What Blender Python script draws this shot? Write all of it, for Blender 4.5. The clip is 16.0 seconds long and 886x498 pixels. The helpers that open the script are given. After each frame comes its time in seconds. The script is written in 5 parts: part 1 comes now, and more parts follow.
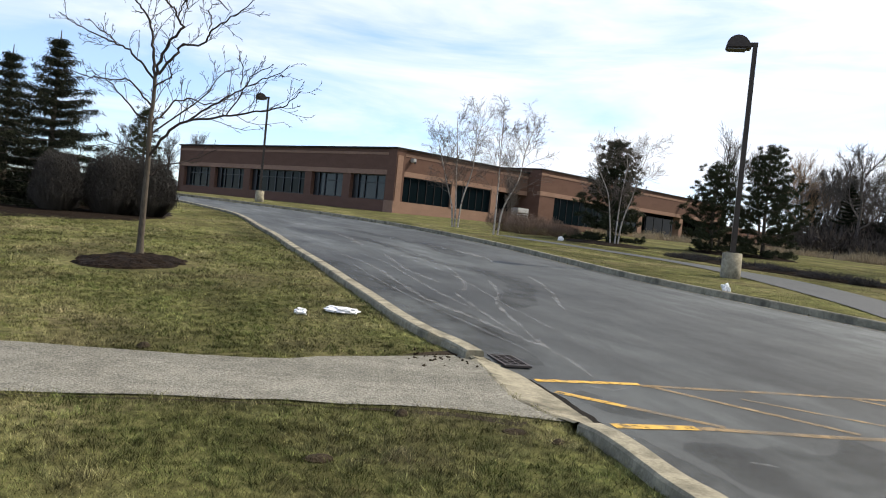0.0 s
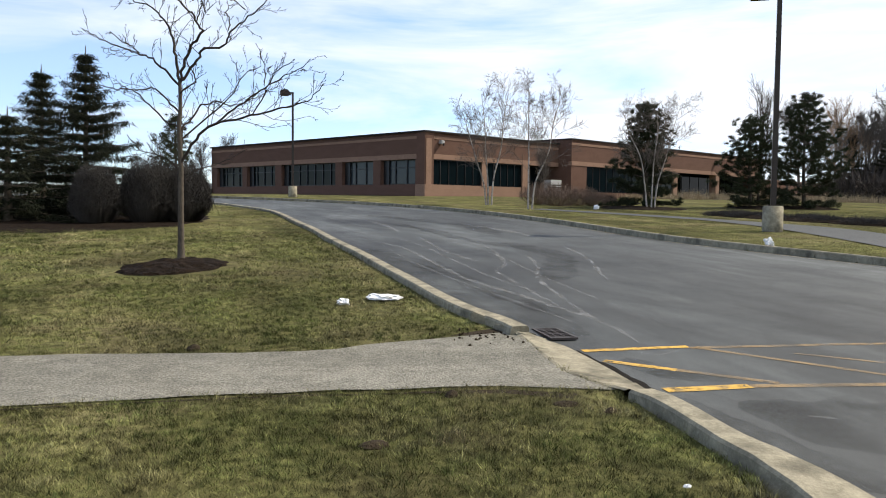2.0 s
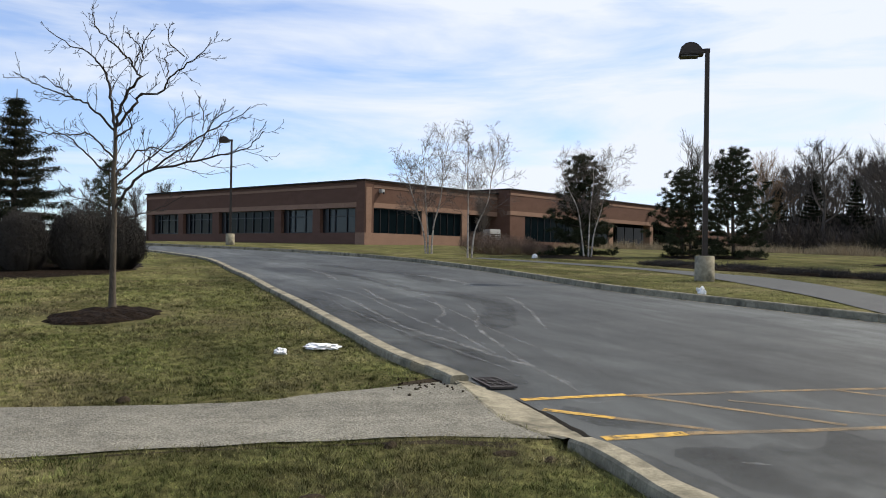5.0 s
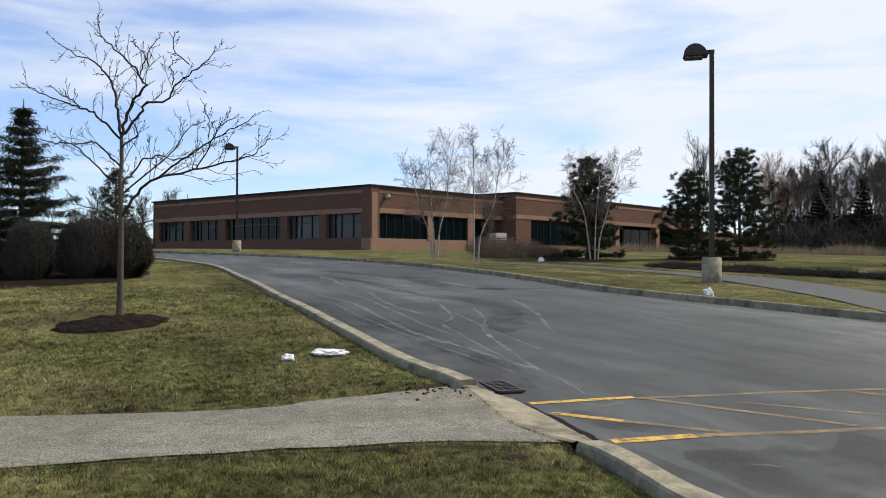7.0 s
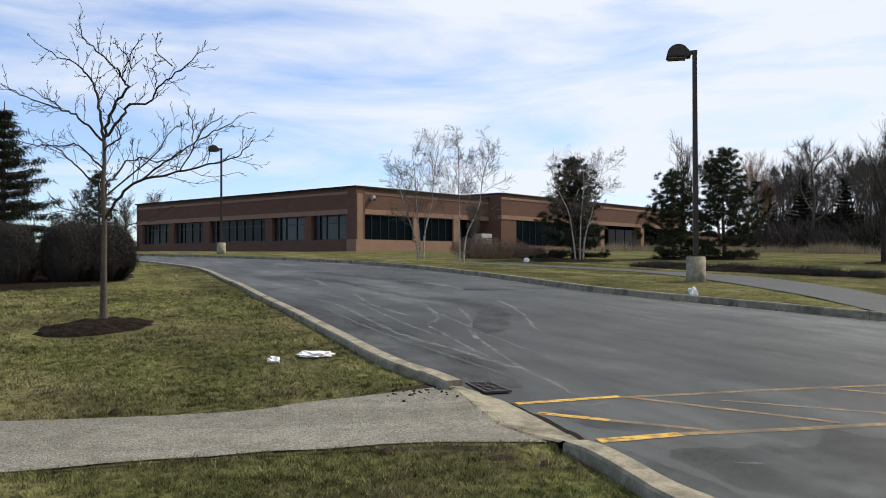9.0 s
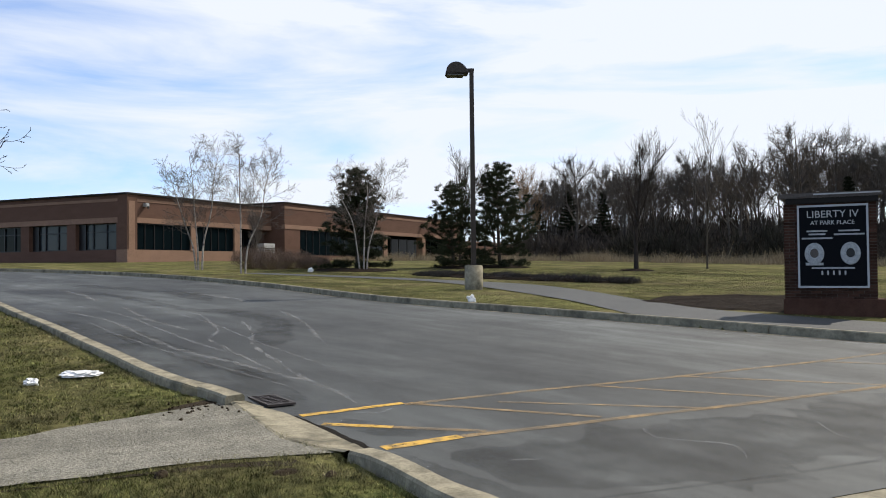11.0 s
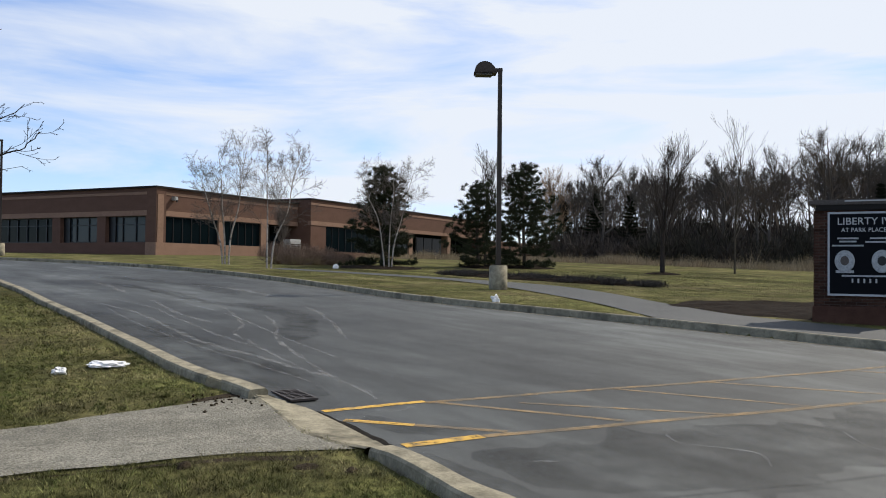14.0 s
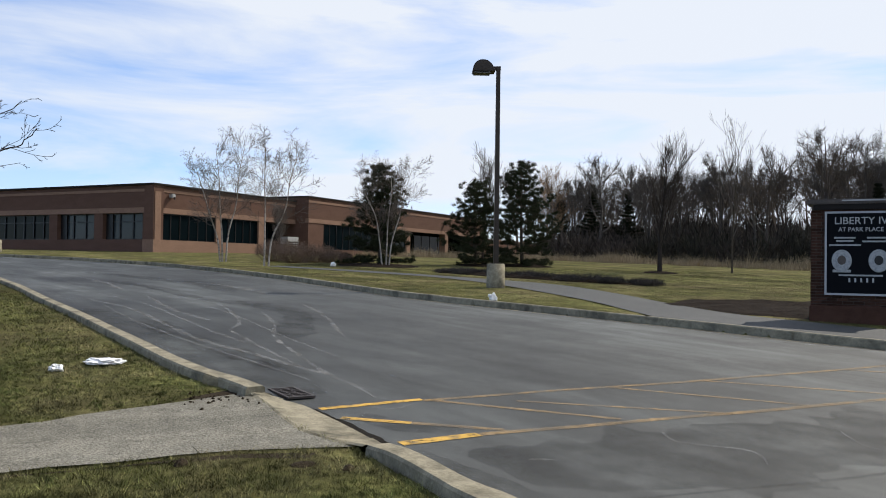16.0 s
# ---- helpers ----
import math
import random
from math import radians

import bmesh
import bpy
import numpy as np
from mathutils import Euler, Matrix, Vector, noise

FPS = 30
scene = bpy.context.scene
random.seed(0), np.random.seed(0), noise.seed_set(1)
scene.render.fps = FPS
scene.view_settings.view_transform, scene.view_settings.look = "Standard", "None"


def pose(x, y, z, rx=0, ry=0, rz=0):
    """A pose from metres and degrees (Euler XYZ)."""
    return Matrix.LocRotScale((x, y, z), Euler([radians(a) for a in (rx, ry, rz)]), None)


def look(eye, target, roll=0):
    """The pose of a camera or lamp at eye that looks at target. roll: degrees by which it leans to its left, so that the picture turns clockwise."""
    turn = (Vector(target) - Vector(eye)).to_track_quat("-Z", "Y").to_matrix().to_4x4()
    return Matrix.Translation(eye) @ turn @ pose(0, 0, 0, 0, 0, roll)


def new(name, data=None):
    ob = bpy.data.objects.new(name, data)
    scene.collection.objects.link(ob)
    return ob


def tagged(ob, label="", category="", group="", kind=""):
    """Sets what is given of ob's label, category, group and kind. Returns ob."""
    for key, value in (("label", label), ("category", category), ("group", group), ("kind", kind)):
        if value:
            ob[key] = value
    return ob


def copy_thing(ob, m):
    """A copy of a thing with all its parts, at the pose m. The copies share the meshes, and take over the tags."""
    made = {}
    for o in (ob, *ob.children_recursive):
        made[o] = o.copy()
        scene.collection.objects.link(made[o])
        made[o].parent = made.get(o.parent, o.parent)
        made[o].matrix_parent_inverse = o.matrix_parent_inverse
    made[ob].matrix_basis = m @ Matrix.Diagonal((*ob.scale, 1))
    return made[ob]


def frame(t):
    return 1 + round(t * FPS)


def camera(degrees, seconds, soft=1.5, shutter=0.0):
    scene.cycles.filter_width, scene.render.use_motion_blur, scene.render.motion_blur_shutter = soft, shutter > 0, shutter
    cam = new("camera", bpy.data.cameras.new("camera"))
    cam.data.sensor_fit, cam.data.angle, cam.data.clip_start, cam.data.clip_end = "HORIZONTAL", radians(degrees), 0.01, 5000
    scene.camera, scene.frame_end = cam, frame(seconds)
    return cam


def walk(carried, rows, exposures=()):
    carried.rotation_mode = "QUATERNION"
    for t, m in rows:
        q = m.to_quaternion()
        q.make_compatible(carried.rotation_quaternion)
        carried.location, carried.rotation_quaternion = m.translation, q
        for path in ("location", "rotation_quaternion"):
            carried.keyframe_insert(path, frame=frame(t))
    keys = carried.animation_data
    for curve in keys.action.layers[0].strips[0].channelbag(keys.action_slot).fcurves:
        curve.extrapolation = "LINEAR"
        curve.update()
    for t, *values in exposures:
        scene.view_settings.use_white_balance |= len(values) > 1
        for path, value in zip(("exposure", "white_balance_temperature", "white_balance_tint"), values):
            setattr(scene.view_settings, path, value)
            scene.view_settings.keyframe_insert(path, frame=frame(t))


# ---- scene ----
cam = camera(57.0, 16.0, soft=1.0)
PATH = [  # seconds, yaw, pitch, roll in degrees; the camera stands and turns
    (0, 0.14, -1.66, 5.68),
    (0.5, -1.72, -0.85, 6.10),
    (1, 1.46, -1.40, 4.27),
    (1.5, 1.71, -3.35, 1.16),
    (2, 2.64, -3.17, 0.58),
    (2.5, 0.81, -1.31, -0.03),
    (3, -1.07, -0.36, -0.94),
    (3.5, -1.71, 0.14, -0.41),
    (4, -2.03, 0.33, 0.40),
    (6.5, -1.04, 0.22, 0.66),
    (7, -1.10, 0.60, 0.20),
    (7.5, -1.11, 0.53, 0.18),
    (8, -1.42, 0.65, 0.09),
    (8.2, -1.41, 0.80, 0.15),
    (10.3, -8.81, -1.60, -0.97),
    (10.5, -12.46, -3.19, 0.27),
    (10.8, -16.49, 3.25, -1.82),
    (11, -17.19, 1.25, -0.63),
    (11.5, -17.01, -0.20, 0.80),
    (12, -15.69, 1.48, 0.52),
    (12.5, -15.02, 1.52, 0.37),
    (13, -15.00, 1.62, 0.95),
    (13.5, -15.18, 1.39, 1.03),
    (14, -15.44, 1.19, 0.62),
    (14.5, -15.39, 1.28, 0.43),
    (15, -15.32, 1.19, 0.27),
    (15.5, -15.61, 1.27, 0.49),
    (16, -15.61, 1.06, 0.80),
]
EYE = Vector((0.0, 0.0, 1.6))


def aim(yaw, pitch, roll):
    a, b = radians(yaw), radians(pitch)
    way = Vector((-math.sin(a) * math.cos(b), math.cos(a) * math.cos(b), math.sin(b)))
    return look(EYE, EYE + 10 * way, roll)


walk(cam, [(t, aim(yaw, pitch, roll)) for t, yaw, pitch, roll in PATH], [(0, 0.24, 6800, 10), (0.8, 0.20, 6760, 10), (1.4, 0.12, 6640, 10), (2.0, 0.22, 6820, 10), (3.5, 0.14, 6770, 10), (4.2, 0.02, 6720, 10), (6.4, -0.06, 6710, 10), (8.2, -0.08, 6710, 10), (10.4, -0.03, 6740, 10), (11.5, -0.02, 6740, 10), (13.0, -0.13, 6670, 10), (16.0, -0.12, 6670, 10)])

# ---- world, sun, exposure ----
SUN_AZ, SUN_EL = radians(66), radians(45)  # to the right of straight ahead, above the horizon
world = bpy.data.worlds.new("sky")
scene.world = world
world.use_nodes = True
wn, wl = world.node_tree.nodes, world.node_tree.links
wn.clear()
w_out, w_bg = wn.new("ShaderNodeOutputWorld"), wn.new("ShaderNodeBackground")
sky = wn.new("ShaderNodeTexSky")
sky.sky_type, sky.sun_disc = "NISHITA", False
sky.sun_elevation, sky.sun_rotation = SUN_EL, SUN_AZ
sky.air_density, sky.dust_density, sky.ozone_density = 1.0, 0.0, 4.0
tc, mp = wn.new("ShaderNodeTexCoord"), wn.new("ShaderNodeMapping")
mp.inputs["Scale"].default_value = (1.6, 1.6, 9.0)
mp.inputs["Rotation"].default_value = (0.12, -0.1, 0.3)
n1 = wn.new("ShaderNodeTexNoise")
n1.inputs["Scale"].default_value, n1.inputs["Detail"].default_value = 1.5, 7.0
n1.inputs["Roughness"].default_value, n1.inputs["Distortion"].default_value = 0.55, 0.5
ramp = wn.new("ShaderNodeValToRGB")
ramp.color_ramp.elements[0].position, ramp.color_ramp.elements[0].color = 0.37, (0.22, 0.22, 0.22, 1)
ramp.color_ramp.elements[1].position, ramp.color_ramp.elements[1].color = 0.61, (0.97, 0.97, 0.97, 1)
mixc = wn.new("ShaderNodeMix")
mixc.data_type = "RGBA"
mixc.inputs["B"].default_value = (9.0, 9.7, 10.8, 1)  # thin high cloud
wl.new(tc.outputs["Generated"], mp.inputs["Vector"])
wl.new(mp.outputs["Vector"], n1.inputs["Vector"])
sep, lean = wn.new("ShaderNodeSeparateXYZ"), wn.new("ShaderNodeMath")
lean.operation = "MULTIPLY_ADD"  # the cloud veil thickens towards the sun
lean.inputs[1].default_value = 0.22
wl.new(tc.outputs["Generated"], sep.inputs["Vector"])
wl.new(sep.outputs["X"], lean.inputs[0])
wl.new(n1.outputs["Fac"], lean.inputs[2])
wl.new(lean.outputs["Value"], ramp.inputs["Fac"])
wl.new(ramp.outputs["Color"], mixc.inputs["Factor"])
veil = wn.new("ShaderNodeMix")
veil.data_type, veil.blend_type = "RGBA", "MULTIPLY"
veil.inputs["Factor"].default_value, veil.inputs["B"].default_value = 1.0, (1.3, 1.5, 1.86, 1)
wl.new(sky.outputs["Color"], veil.inputs["A"])
wl.new(veil.outputs["Result"], mixc.inputs["A"])
wl.new(mixc.outputs["Result"], w_bg.inputs["Color"])
wl.new(w_bg.outputs["Background"], w_out.inputs["Surface"])
w_bg.inputs["Strength"].default_value = 0.1
sun = new("sun", bpy.data.lights.new("sun", "SUN"))
sun.data.energy, sun.data.angle, sun.data.color = 5.0, radians(0.6), (1.0, 0.93, 0.83)
sun_way = Vector((math.sin(SUN_AZ) * math.cos(SUN_EL), math.cos(SUN_AZ) * math.cos(SUN_EL), math.sin(SUN_EL)))
sun.matrix_world = look(sun_way * 100, (0, 0, 0))


# ---- materials ----
def mat(name, a, b, scale=4.0, fine=60.0, rough=0.85, bump=0.3, bump_scale=80.0, metal=0.0, third=None, third_scale=0.6, stretch=(1, 1, 1), coords="Object", island=0.0, per_object=0.0, spec=0.3):
    """Two colours mixed by coarse and fine noise, an optional third in large patches, and a fine relief."""
    m = bpy.data.materials.new(name)
    m.use_nodes = True
    n, l = m.node_tree.nodes, m.node_tree.links
    p = n["Principled BSDF"]
    p.inputs["Roughness"].default_value, p.inputs["Metallic"].default_value = rough, metal
    p.inputs["Specular IOR Level"].default_value = spec
    c, mapping = n.new("ShaderNodeTexCoord"), n.new("ShaderNodeMapping")
    mapping.inputs["Scale"].default_value = stretch
    l.new(c.outputs[coords], mapping.inputs["Vector"])

    def noise_at(s, detail=5.0):
        t = n.new("ShaderNodeTexNoise")
        t.inputs["Scale"].default_value, t.inputs["Detail"].default_value = s, detail
        t.inputs["Roughness"].default_value = 0.62
        l.new(mapping.outputs["Vector"], t.inputs["Vector"])
        return t.outputs["Fac"]

    def mix(f, x, y):
        t = n.new("ShaderNodeMix")
        t.data_type = "RGBA"
        for sock, v in (("Factor", f), ("A", x), ("B", y)):
            if isinstance(v, (tuple, float)):
                t.inputs[sock].default_value = (*v, 1) if isinstance(v, tuple) else v
            else:
                l.new(v, t.inputs[sock])
        return t.outputs["Result"]

    def sharpen(f, lo, hi):
        t = n.new("ShaderNodeMapRange")
        t.inputs["From Min"].default_value, t.inputs["From Max"].default_value = lo, hi
        l.new(f, t.inputs["Value"])
        return t.outputs["Result"]

    half = tuple((u + v) / 2 for u, v in zip(a, b))
    col = mix(sharpen(noise_at(scale), 0.35, 0.65), a, b)
    col = mix(sharpen(noise_at(fine, 3.0), 0.3, 0.7), col, mix(0.5, col, half if fine < 1 else tuple(min(1, 1.7 * v) for v in b)))
    if third:
        col = mix(sharpen(noise_at(third_scale, 6.0), 0.48, 0.66), col, third)
    for amount, node, sock in ((island, "ShaderNodeNewGeometry", "Random Per Island"), (per_object, "ShaderNodeObjectInfo", "Random")):
        if amount:
            g = n.new(node)
            hsv = n.new("ShaderNodeHueSaturation")
            l.new(sharpen_value(n, l, g.outputs[sock], 1 - amount, 1 + amount), hsv.inputs["Value"])
            l.new(col, hsv.inputs["Color"])
            col = hsv.outputs["Color"]
    l.new(col, p.inputs["Base Color"])
    if bump:
        t = n.new("ShaderNodeBump")
        t.inputs["Strength"].default_value, t.inputs["Distance"].default_value = bump, 0.02
        l.new(noise_at(bump_scale, 4.0), t.inputs["Height"])
        l.new(t.outputs["Normal"], p.inputs["Normal"])
    return m


def sharpen_value(n, l, f, lo, hi):
    t = n.new("ShaderNodeMapRange")
    t.inputs["To Min"].default_value, t.inputs["To Max"].default_value = lo, hi
    l.new(f, t.inputs["Value"])
    return t.outputs["Result"]


def plain(name, color, rough=0.5, metal=0.0, spec=0.5):
    m = bpy.data.materials.new(name)
    m.use_nodes = True
    p = m.node_tree.nodes["Principled BSDF"]
    p.inputs["Base Color"].default_value = (*color, 1)
    p.inputs["Roughness"].default_value, p.inputs["Metallic"].default_value = rough, metal
    p.inputs["Specular IOR Level"].default_value = spec
    return m


M_LAWN = mat("lawn", (0.03571, 0.04253, 0.01297), (0.08191, 0.07656, 0.02945), 1.6, 14.0, 0.95, 1.0, 45.0, third=(0.1176, 0.1011, 0.04951), third_scale=0.45, spec=0.03)
M_BLADE = mat("grass_blades", (0.0425, 0.06285, 0.01636), (0.1086, 0.1063, 0.04091), 1.9, 7.0, 0.85, 0.0, island=0.75, third=(0.1772, 0.151, 0.08184), third_scale=1.0, spec=0.08)
M_ASPHALT = mat("asphalt", (0.0265, 0.0295, 0.0290), (0.0405, 0.0440, 0.0428), 0.9, 90.0, 0.72, 0.35, 140.0, third=(0.0190, 0.0218, 0.0220), third_scale=0.35, spec=0.35)
M_PATH = mat("old_asphalt_path", (0.140, 0.131, 0.105), (0.164, 0.156, 0.128), 1.6, 70.0, 0.92, 0.9, 60.0, spec=0.1)
M_PATH_DARK = mat("path_across_the_drive", (0.0235, 0.0262, 0.0266), (0.040, 0.0425, 0.0425), 0.8, 45.0, 0.78, 0.4, 70.0, spec=0.35)
M_CONCRETE = mat("concrete", (0.1755, 0.158, 0.1119), (0.2325, 0.2094, 0.1518), 1.6, 40.0, 0.9, 0.35, 60.0, third=(0.1186, 0.1086, 0.08063), third_scale=2.2, spec=0.1)
M_YELLOW = mat("worn_yellow_paint", (0.451, 0.2608, 0.0369), (0.5084, 0.3129, 0.0615), 5.0, 60.0, 0.8, 0.3, 90.0, third=(0.246, 0.1738, 0.0738), third_scale=6.0)
M_FADED = mat("faded_yellow_paint", (0.255, 0.178, 0.09), (0.32, 0.212, 0.095), 3.0, 50.0, 0.85, 0.3, 90.0, third=(0.13, 0.115, 0.09), third_scale=2.5)
M_SALT = mat("salt_streak", (0.1875, 0.1875, 0.1875), (0.2875, 0.2875, 0.2812), 3.0, 40.0, 0.9, 0.2, third=(0.125, 0.125, 0.125), third_scale=2.0)
M_PATCH = mat("dark_asphalt_patch", (0.0195, 0.0222, 0.0226), (0.0275, 0.0300, 0.0300), 1.0, 80.0, 0.75, 0.35, 120.0)
M_MULCH = mat("bark_mulch", (0.0045, 0.00315, 0.002063), (0.01125, 0.007481, 0.00495), 6.0, 50.0, 0.95, 1.0, 40.0, spec=0.05)
M_DIRT = mat("bare_earth", (0.018, 0.01332, 0.00792), (0.0324, 0.02376, 0.0144), 4.0, 40.0, 0.95, 0.9, 40.0, spec=0.1)
M_BRICK_FAR = mat("brown_brick_wall", (0.08252, 0.04664, 0.03373), (0.1076, 0.06171, 0.04593), 0.7, 7.0, 0.9, 0.2, 12.0, stretch=(1, 1, 3.0), spec=0.1)
M_BAND = mat("tan_concrete_band", (0.17, 0.1037, 0.07225), (0.2082, 0.1292, 0.0918), 0.8, 9.0, 0.85, 0.1, 12.0, spec=0.15)
M_BRICK = mat("dark_brown_brick", (0.0312, 0.0156, 0.0114), (0.0528, 0.0276, 0.0198), 5.0, 60.0, 0.9, 0.5, 90.0, per_object=0.4, spec=0.1)
M_MORTAR = mat("mortar", (0.06, 0.0525, 0.045), (0.085, 0.075, 0.065), 5.0, 60.0, 0.95, 0.4, 90.0)
M_CAP = mat("sign_cap", (0.05, 0.042, 0.038), (0.08, 0.068, 0.06), 3.0, 30.0, 0.6, 0.2, 40.0)
M_COPING = plain("dark_metal_coping", (0.012, 0.010, 0.009), 0.7, 0.0, 0.2)
# black of the frames; also painted shade on window jambs and the inner wall
M_FRAME_SHADE = plain("black_frame_and_painted_shade", (0.012, 0.012, 0.013), 0.4, 0.3)
M_PANE = plain("dark_tinted_glass", (0.004, 0.008, 0.010), 0.06, 0.0, 0.07)
# opaque panes before the blinds, base colour lightened to paint in reflected sky
M_PALE_PANE = plain("glass_tinted_as_sky_reflection", (0.03, 0.039, 0.046), 0.1, 0.0, 0.2)
M_BLIND = mat("pale_blinds", (0.16, 0.19, 0.22), (0.22, 0.25, 0.28), 0.4, 4.0, 0.6, 0.0)
M_BRONZE = mat("bronze_painted_steel", (0.028, 0.022, 0.018), (0.04, 0.032, 0.027), 2.0, 30.0, 0.45, 0.1, metal=0.4)
M_LENS = plain("lamp_lens", (0.08, 0.075, 0.06), 0.25)
M_BARK = mat("grey_brown_bark", (0.045, 0.03675, 0.0285), (0.0825, 0.069, 0.054), 6.0, 50.0, 0.95, 0.6, 40.0, stretch=(1, 1, 0.3), spec=0.1)
M_TWIG = mat("dark_twigs", (0.0225, 0.01875, 0.0165), (0.04125, 0.03375, 0.02925), 3.0, 20.0, 0.9, 0.0, spec=0.1)
M_BIRCH = mat("pale_birch_bark", (0.2436, 0.2146, 0.1856), (0.319, 0.29, 0.261), 2.0, 14.0, 0.85, 0.3, stretch=(1, 1, 4), third=(0.0638, 0.0522, 0.0464), third_scale=1.6)
M_BIRCH_TWIG = mat("birch_twigs", (0.066, 0.056, 0.050), (0.115, 0.098, 0.086), 2.0, 12.0, 0.9, 0.0, spec=0.1)
M_NEEDLE = mat("pine_needles", (0.014, 0.0195, 0.0105), (0.033, 0.038, 0.0185), 1.6, 14.0, 0.8, 0.0, island=0.4, spec=0.1)
M_SPRUCE = mat("spruce_needles", (0.0072, 0.0104, 0.0064), (0.0176, 0.0192, 0.0096), 1.2, 10.0, 0.8, 0.0, island=0.4, spec=0.1)
M_SHRUB = mat("bare_shrub_twigs", (0.028, 0.026, 0.0235), (0.050, 0.0455, 0.041), 2.0, 15.0, 0.9, 0.0, island=0.3, spec=0.1)
M_RUST_SHRUB = mat("reddish_shrub_twigs", (0.099, 0.06641, 0.04826), (0.1403, 0.09962, 0.07508), 2.0, 15.0, 0.9, 0.0, island=0.25)
M_WOODS = mat("bare_woods", (0.050, 0.0455, 0.042), (0.092, 0.081, 0.072), 0.25, 2.0, 0.95, 0.0, third=(0.118, 0.094, 0.074), third_scale=0.08, spec=0.05)
M_BRUSH = mat("undergrowth", (0.038, 0.032, 0.0275), (0.078, 0.063, 0.051), 0.3, 3.0, 0.95, 0.0, island=0.3, third=(0.040, 0.038, 0.027), third_scale=0.12, spec=0.05)
M_WILLOW = mat("russet_twigs", (0.17, 0.105, 0.06), (0.24, 0.155, 0.09), 0.5, 3.0, 0.95, 0.0)
M_DRY = mat("dry_tall_grass", (0.18, 0.1395, 0.0855), (0.27, 0.216, 0.1395), 0.5, 5.0, 0.95, 0.0, island=0.4, spec=0.05)
M_BAG = mat("white_plastic", (0.72, 0.72, 0.72), (0.82, 0.82, 0.82), 8.0, 40.0, 0.45, 0.6, 30.0)
M_SIGN = plain("black_sign_face", (0.006, 0.007, 0.009), 0.75, 0.0, 0.05)
M_SIGN_WHITE = plain("white_sign_paint", (0.372, 0.384, 0.396), 0.5)
M_SIGN_GREY = mat("grey_seal", (0.176, 0.192, 0.2), (0.32, 0.336, 0.344), 14.0, 40.0, 0.7, 0.0, spec=0.1)
M_EDGE_LINE = mat("dark_edge_line", (0.008, 0.007, 0.006), (0.02, 0.018, 0.015), 8.0, 50.0, 0.95, 0.8, 60.0, spec=0.05)
M_IRON = plain("cast_iron", (0.06, 0.05, 0.045), 0.65, 0.4)
M_PIT_SHADE = plain("painted_pit_shade", (0.006, 0.006, 0.006), 0.9)
M_UNIT = plain("pale_grey_metal", (0.36, 0.36, 0.352), 0.5, 0.1)


def streaked(m, angle, scale, long, low, high, lo=0.35, hi=0.65, distort=0.4):
    """Light and dark streaks along one direction of the plan: mower tracks, tyre wear."""
    n, l = m.node_tree.nodes, m.node_tree.links
    p = n["Principled BSDF"]
    old = p.inputs["Base Color"].links[0].from_socket
    c, mapping, t, hsv = n.new("ShaderNodeTexCoord"), n.new("ShaderNodeMapping"), n.new("ShaderNodeTexNoise"), n.new("ShaderNodeHueSaturation")
    mapping.vector_type = "TEXTURE"
    mapping.inputs["Rotation"].default_value = (0, 0, angle)
    mapping.inputs["Scale"].default_value = (1.0, long, 1.0)
    t.inputs["Scale"].default_value, t.inputs["Detail"].default_value, t.inputs["Distortion"].default_value = scale, 4.0, distort
    r = n.new("ShaderNodeMapRange")
    for key, v in (("From Min", lo), ("From Max", hi), ("To Min", low), ("To Max", high)):
        r.inputs[key].default_value = v
    l.new(c.outputs["Object"], mapping.inputs["Vector"])
    l.new(mapping.outputs["Vector"], t.inputs["Vector"])
    l.new(t.outputs["Fac"], r.inputs["Value"])
    l.new(r.outputs["Result"], hsv.inputs["Value"])
    l.new(old, hsv.inputs["Color"])
    l.new(hsv.outputs["Color"], p.inputs["Base Color"])


streaked(M_ASPHALT, radians(20), 0.9, 9.0, 0.8, 1.35)
streaked(M_ASPHALT, radians(24), 3.2, 16.0, 0.85, 1.25)
streaked(M_ASPHALT, radians(28), 0.24, 3.2, 0.80, 1.2, 0.46, 0.54, 1.6)
streaked(M_ASPHALT, radians(18), 0.9, 3.0, 0.90, 1.14, 0.45, 0.55, 2.2)
streaked(M_LAWN, radians(20), 0.55, 14.0, 0.78, 1.3)
streaked(M_BLADE, radians(20), 0.55, 14.0, 0.78, 1.3)
streaked(M_PATH, radians(97), 2.0, 6.0, 0.88, 1.12)
streaked(M_PATH, 0.0, 55.0, 1.0, 0.7, 1.36, 0.38, 0.62, 0.0)
streaked(M_PATH, 0.0, 6.0, 1.0, 0.86, 1.12, 0.36, 0.64)
streaked(M_LAWN, 0.0, 5.5, 1.0, 0.78, 1.24, 0.36, 0.64)
streaked(M_BLADE, 0.0, 13.0, 1.0, 0.5, 1.6, 0.37, 0.63)
streaked(M_BLADE, 0.0, 4.0, 1.0, 0.65, 1.35, 0.36, 0.64)
streaked(M_LAWN, 0.0, 13.0, 1.0, 0.72, 1.3, 0.37, 0.63)
streaked(M_LAWN, 0.0, 0.7, 1.0, 0.72, 1.25, 0.38, 0.62)
streaked(M_BLADE, 0.0, 0.7, 1.0, 0.72, 1.25, 0.38, 0.62)


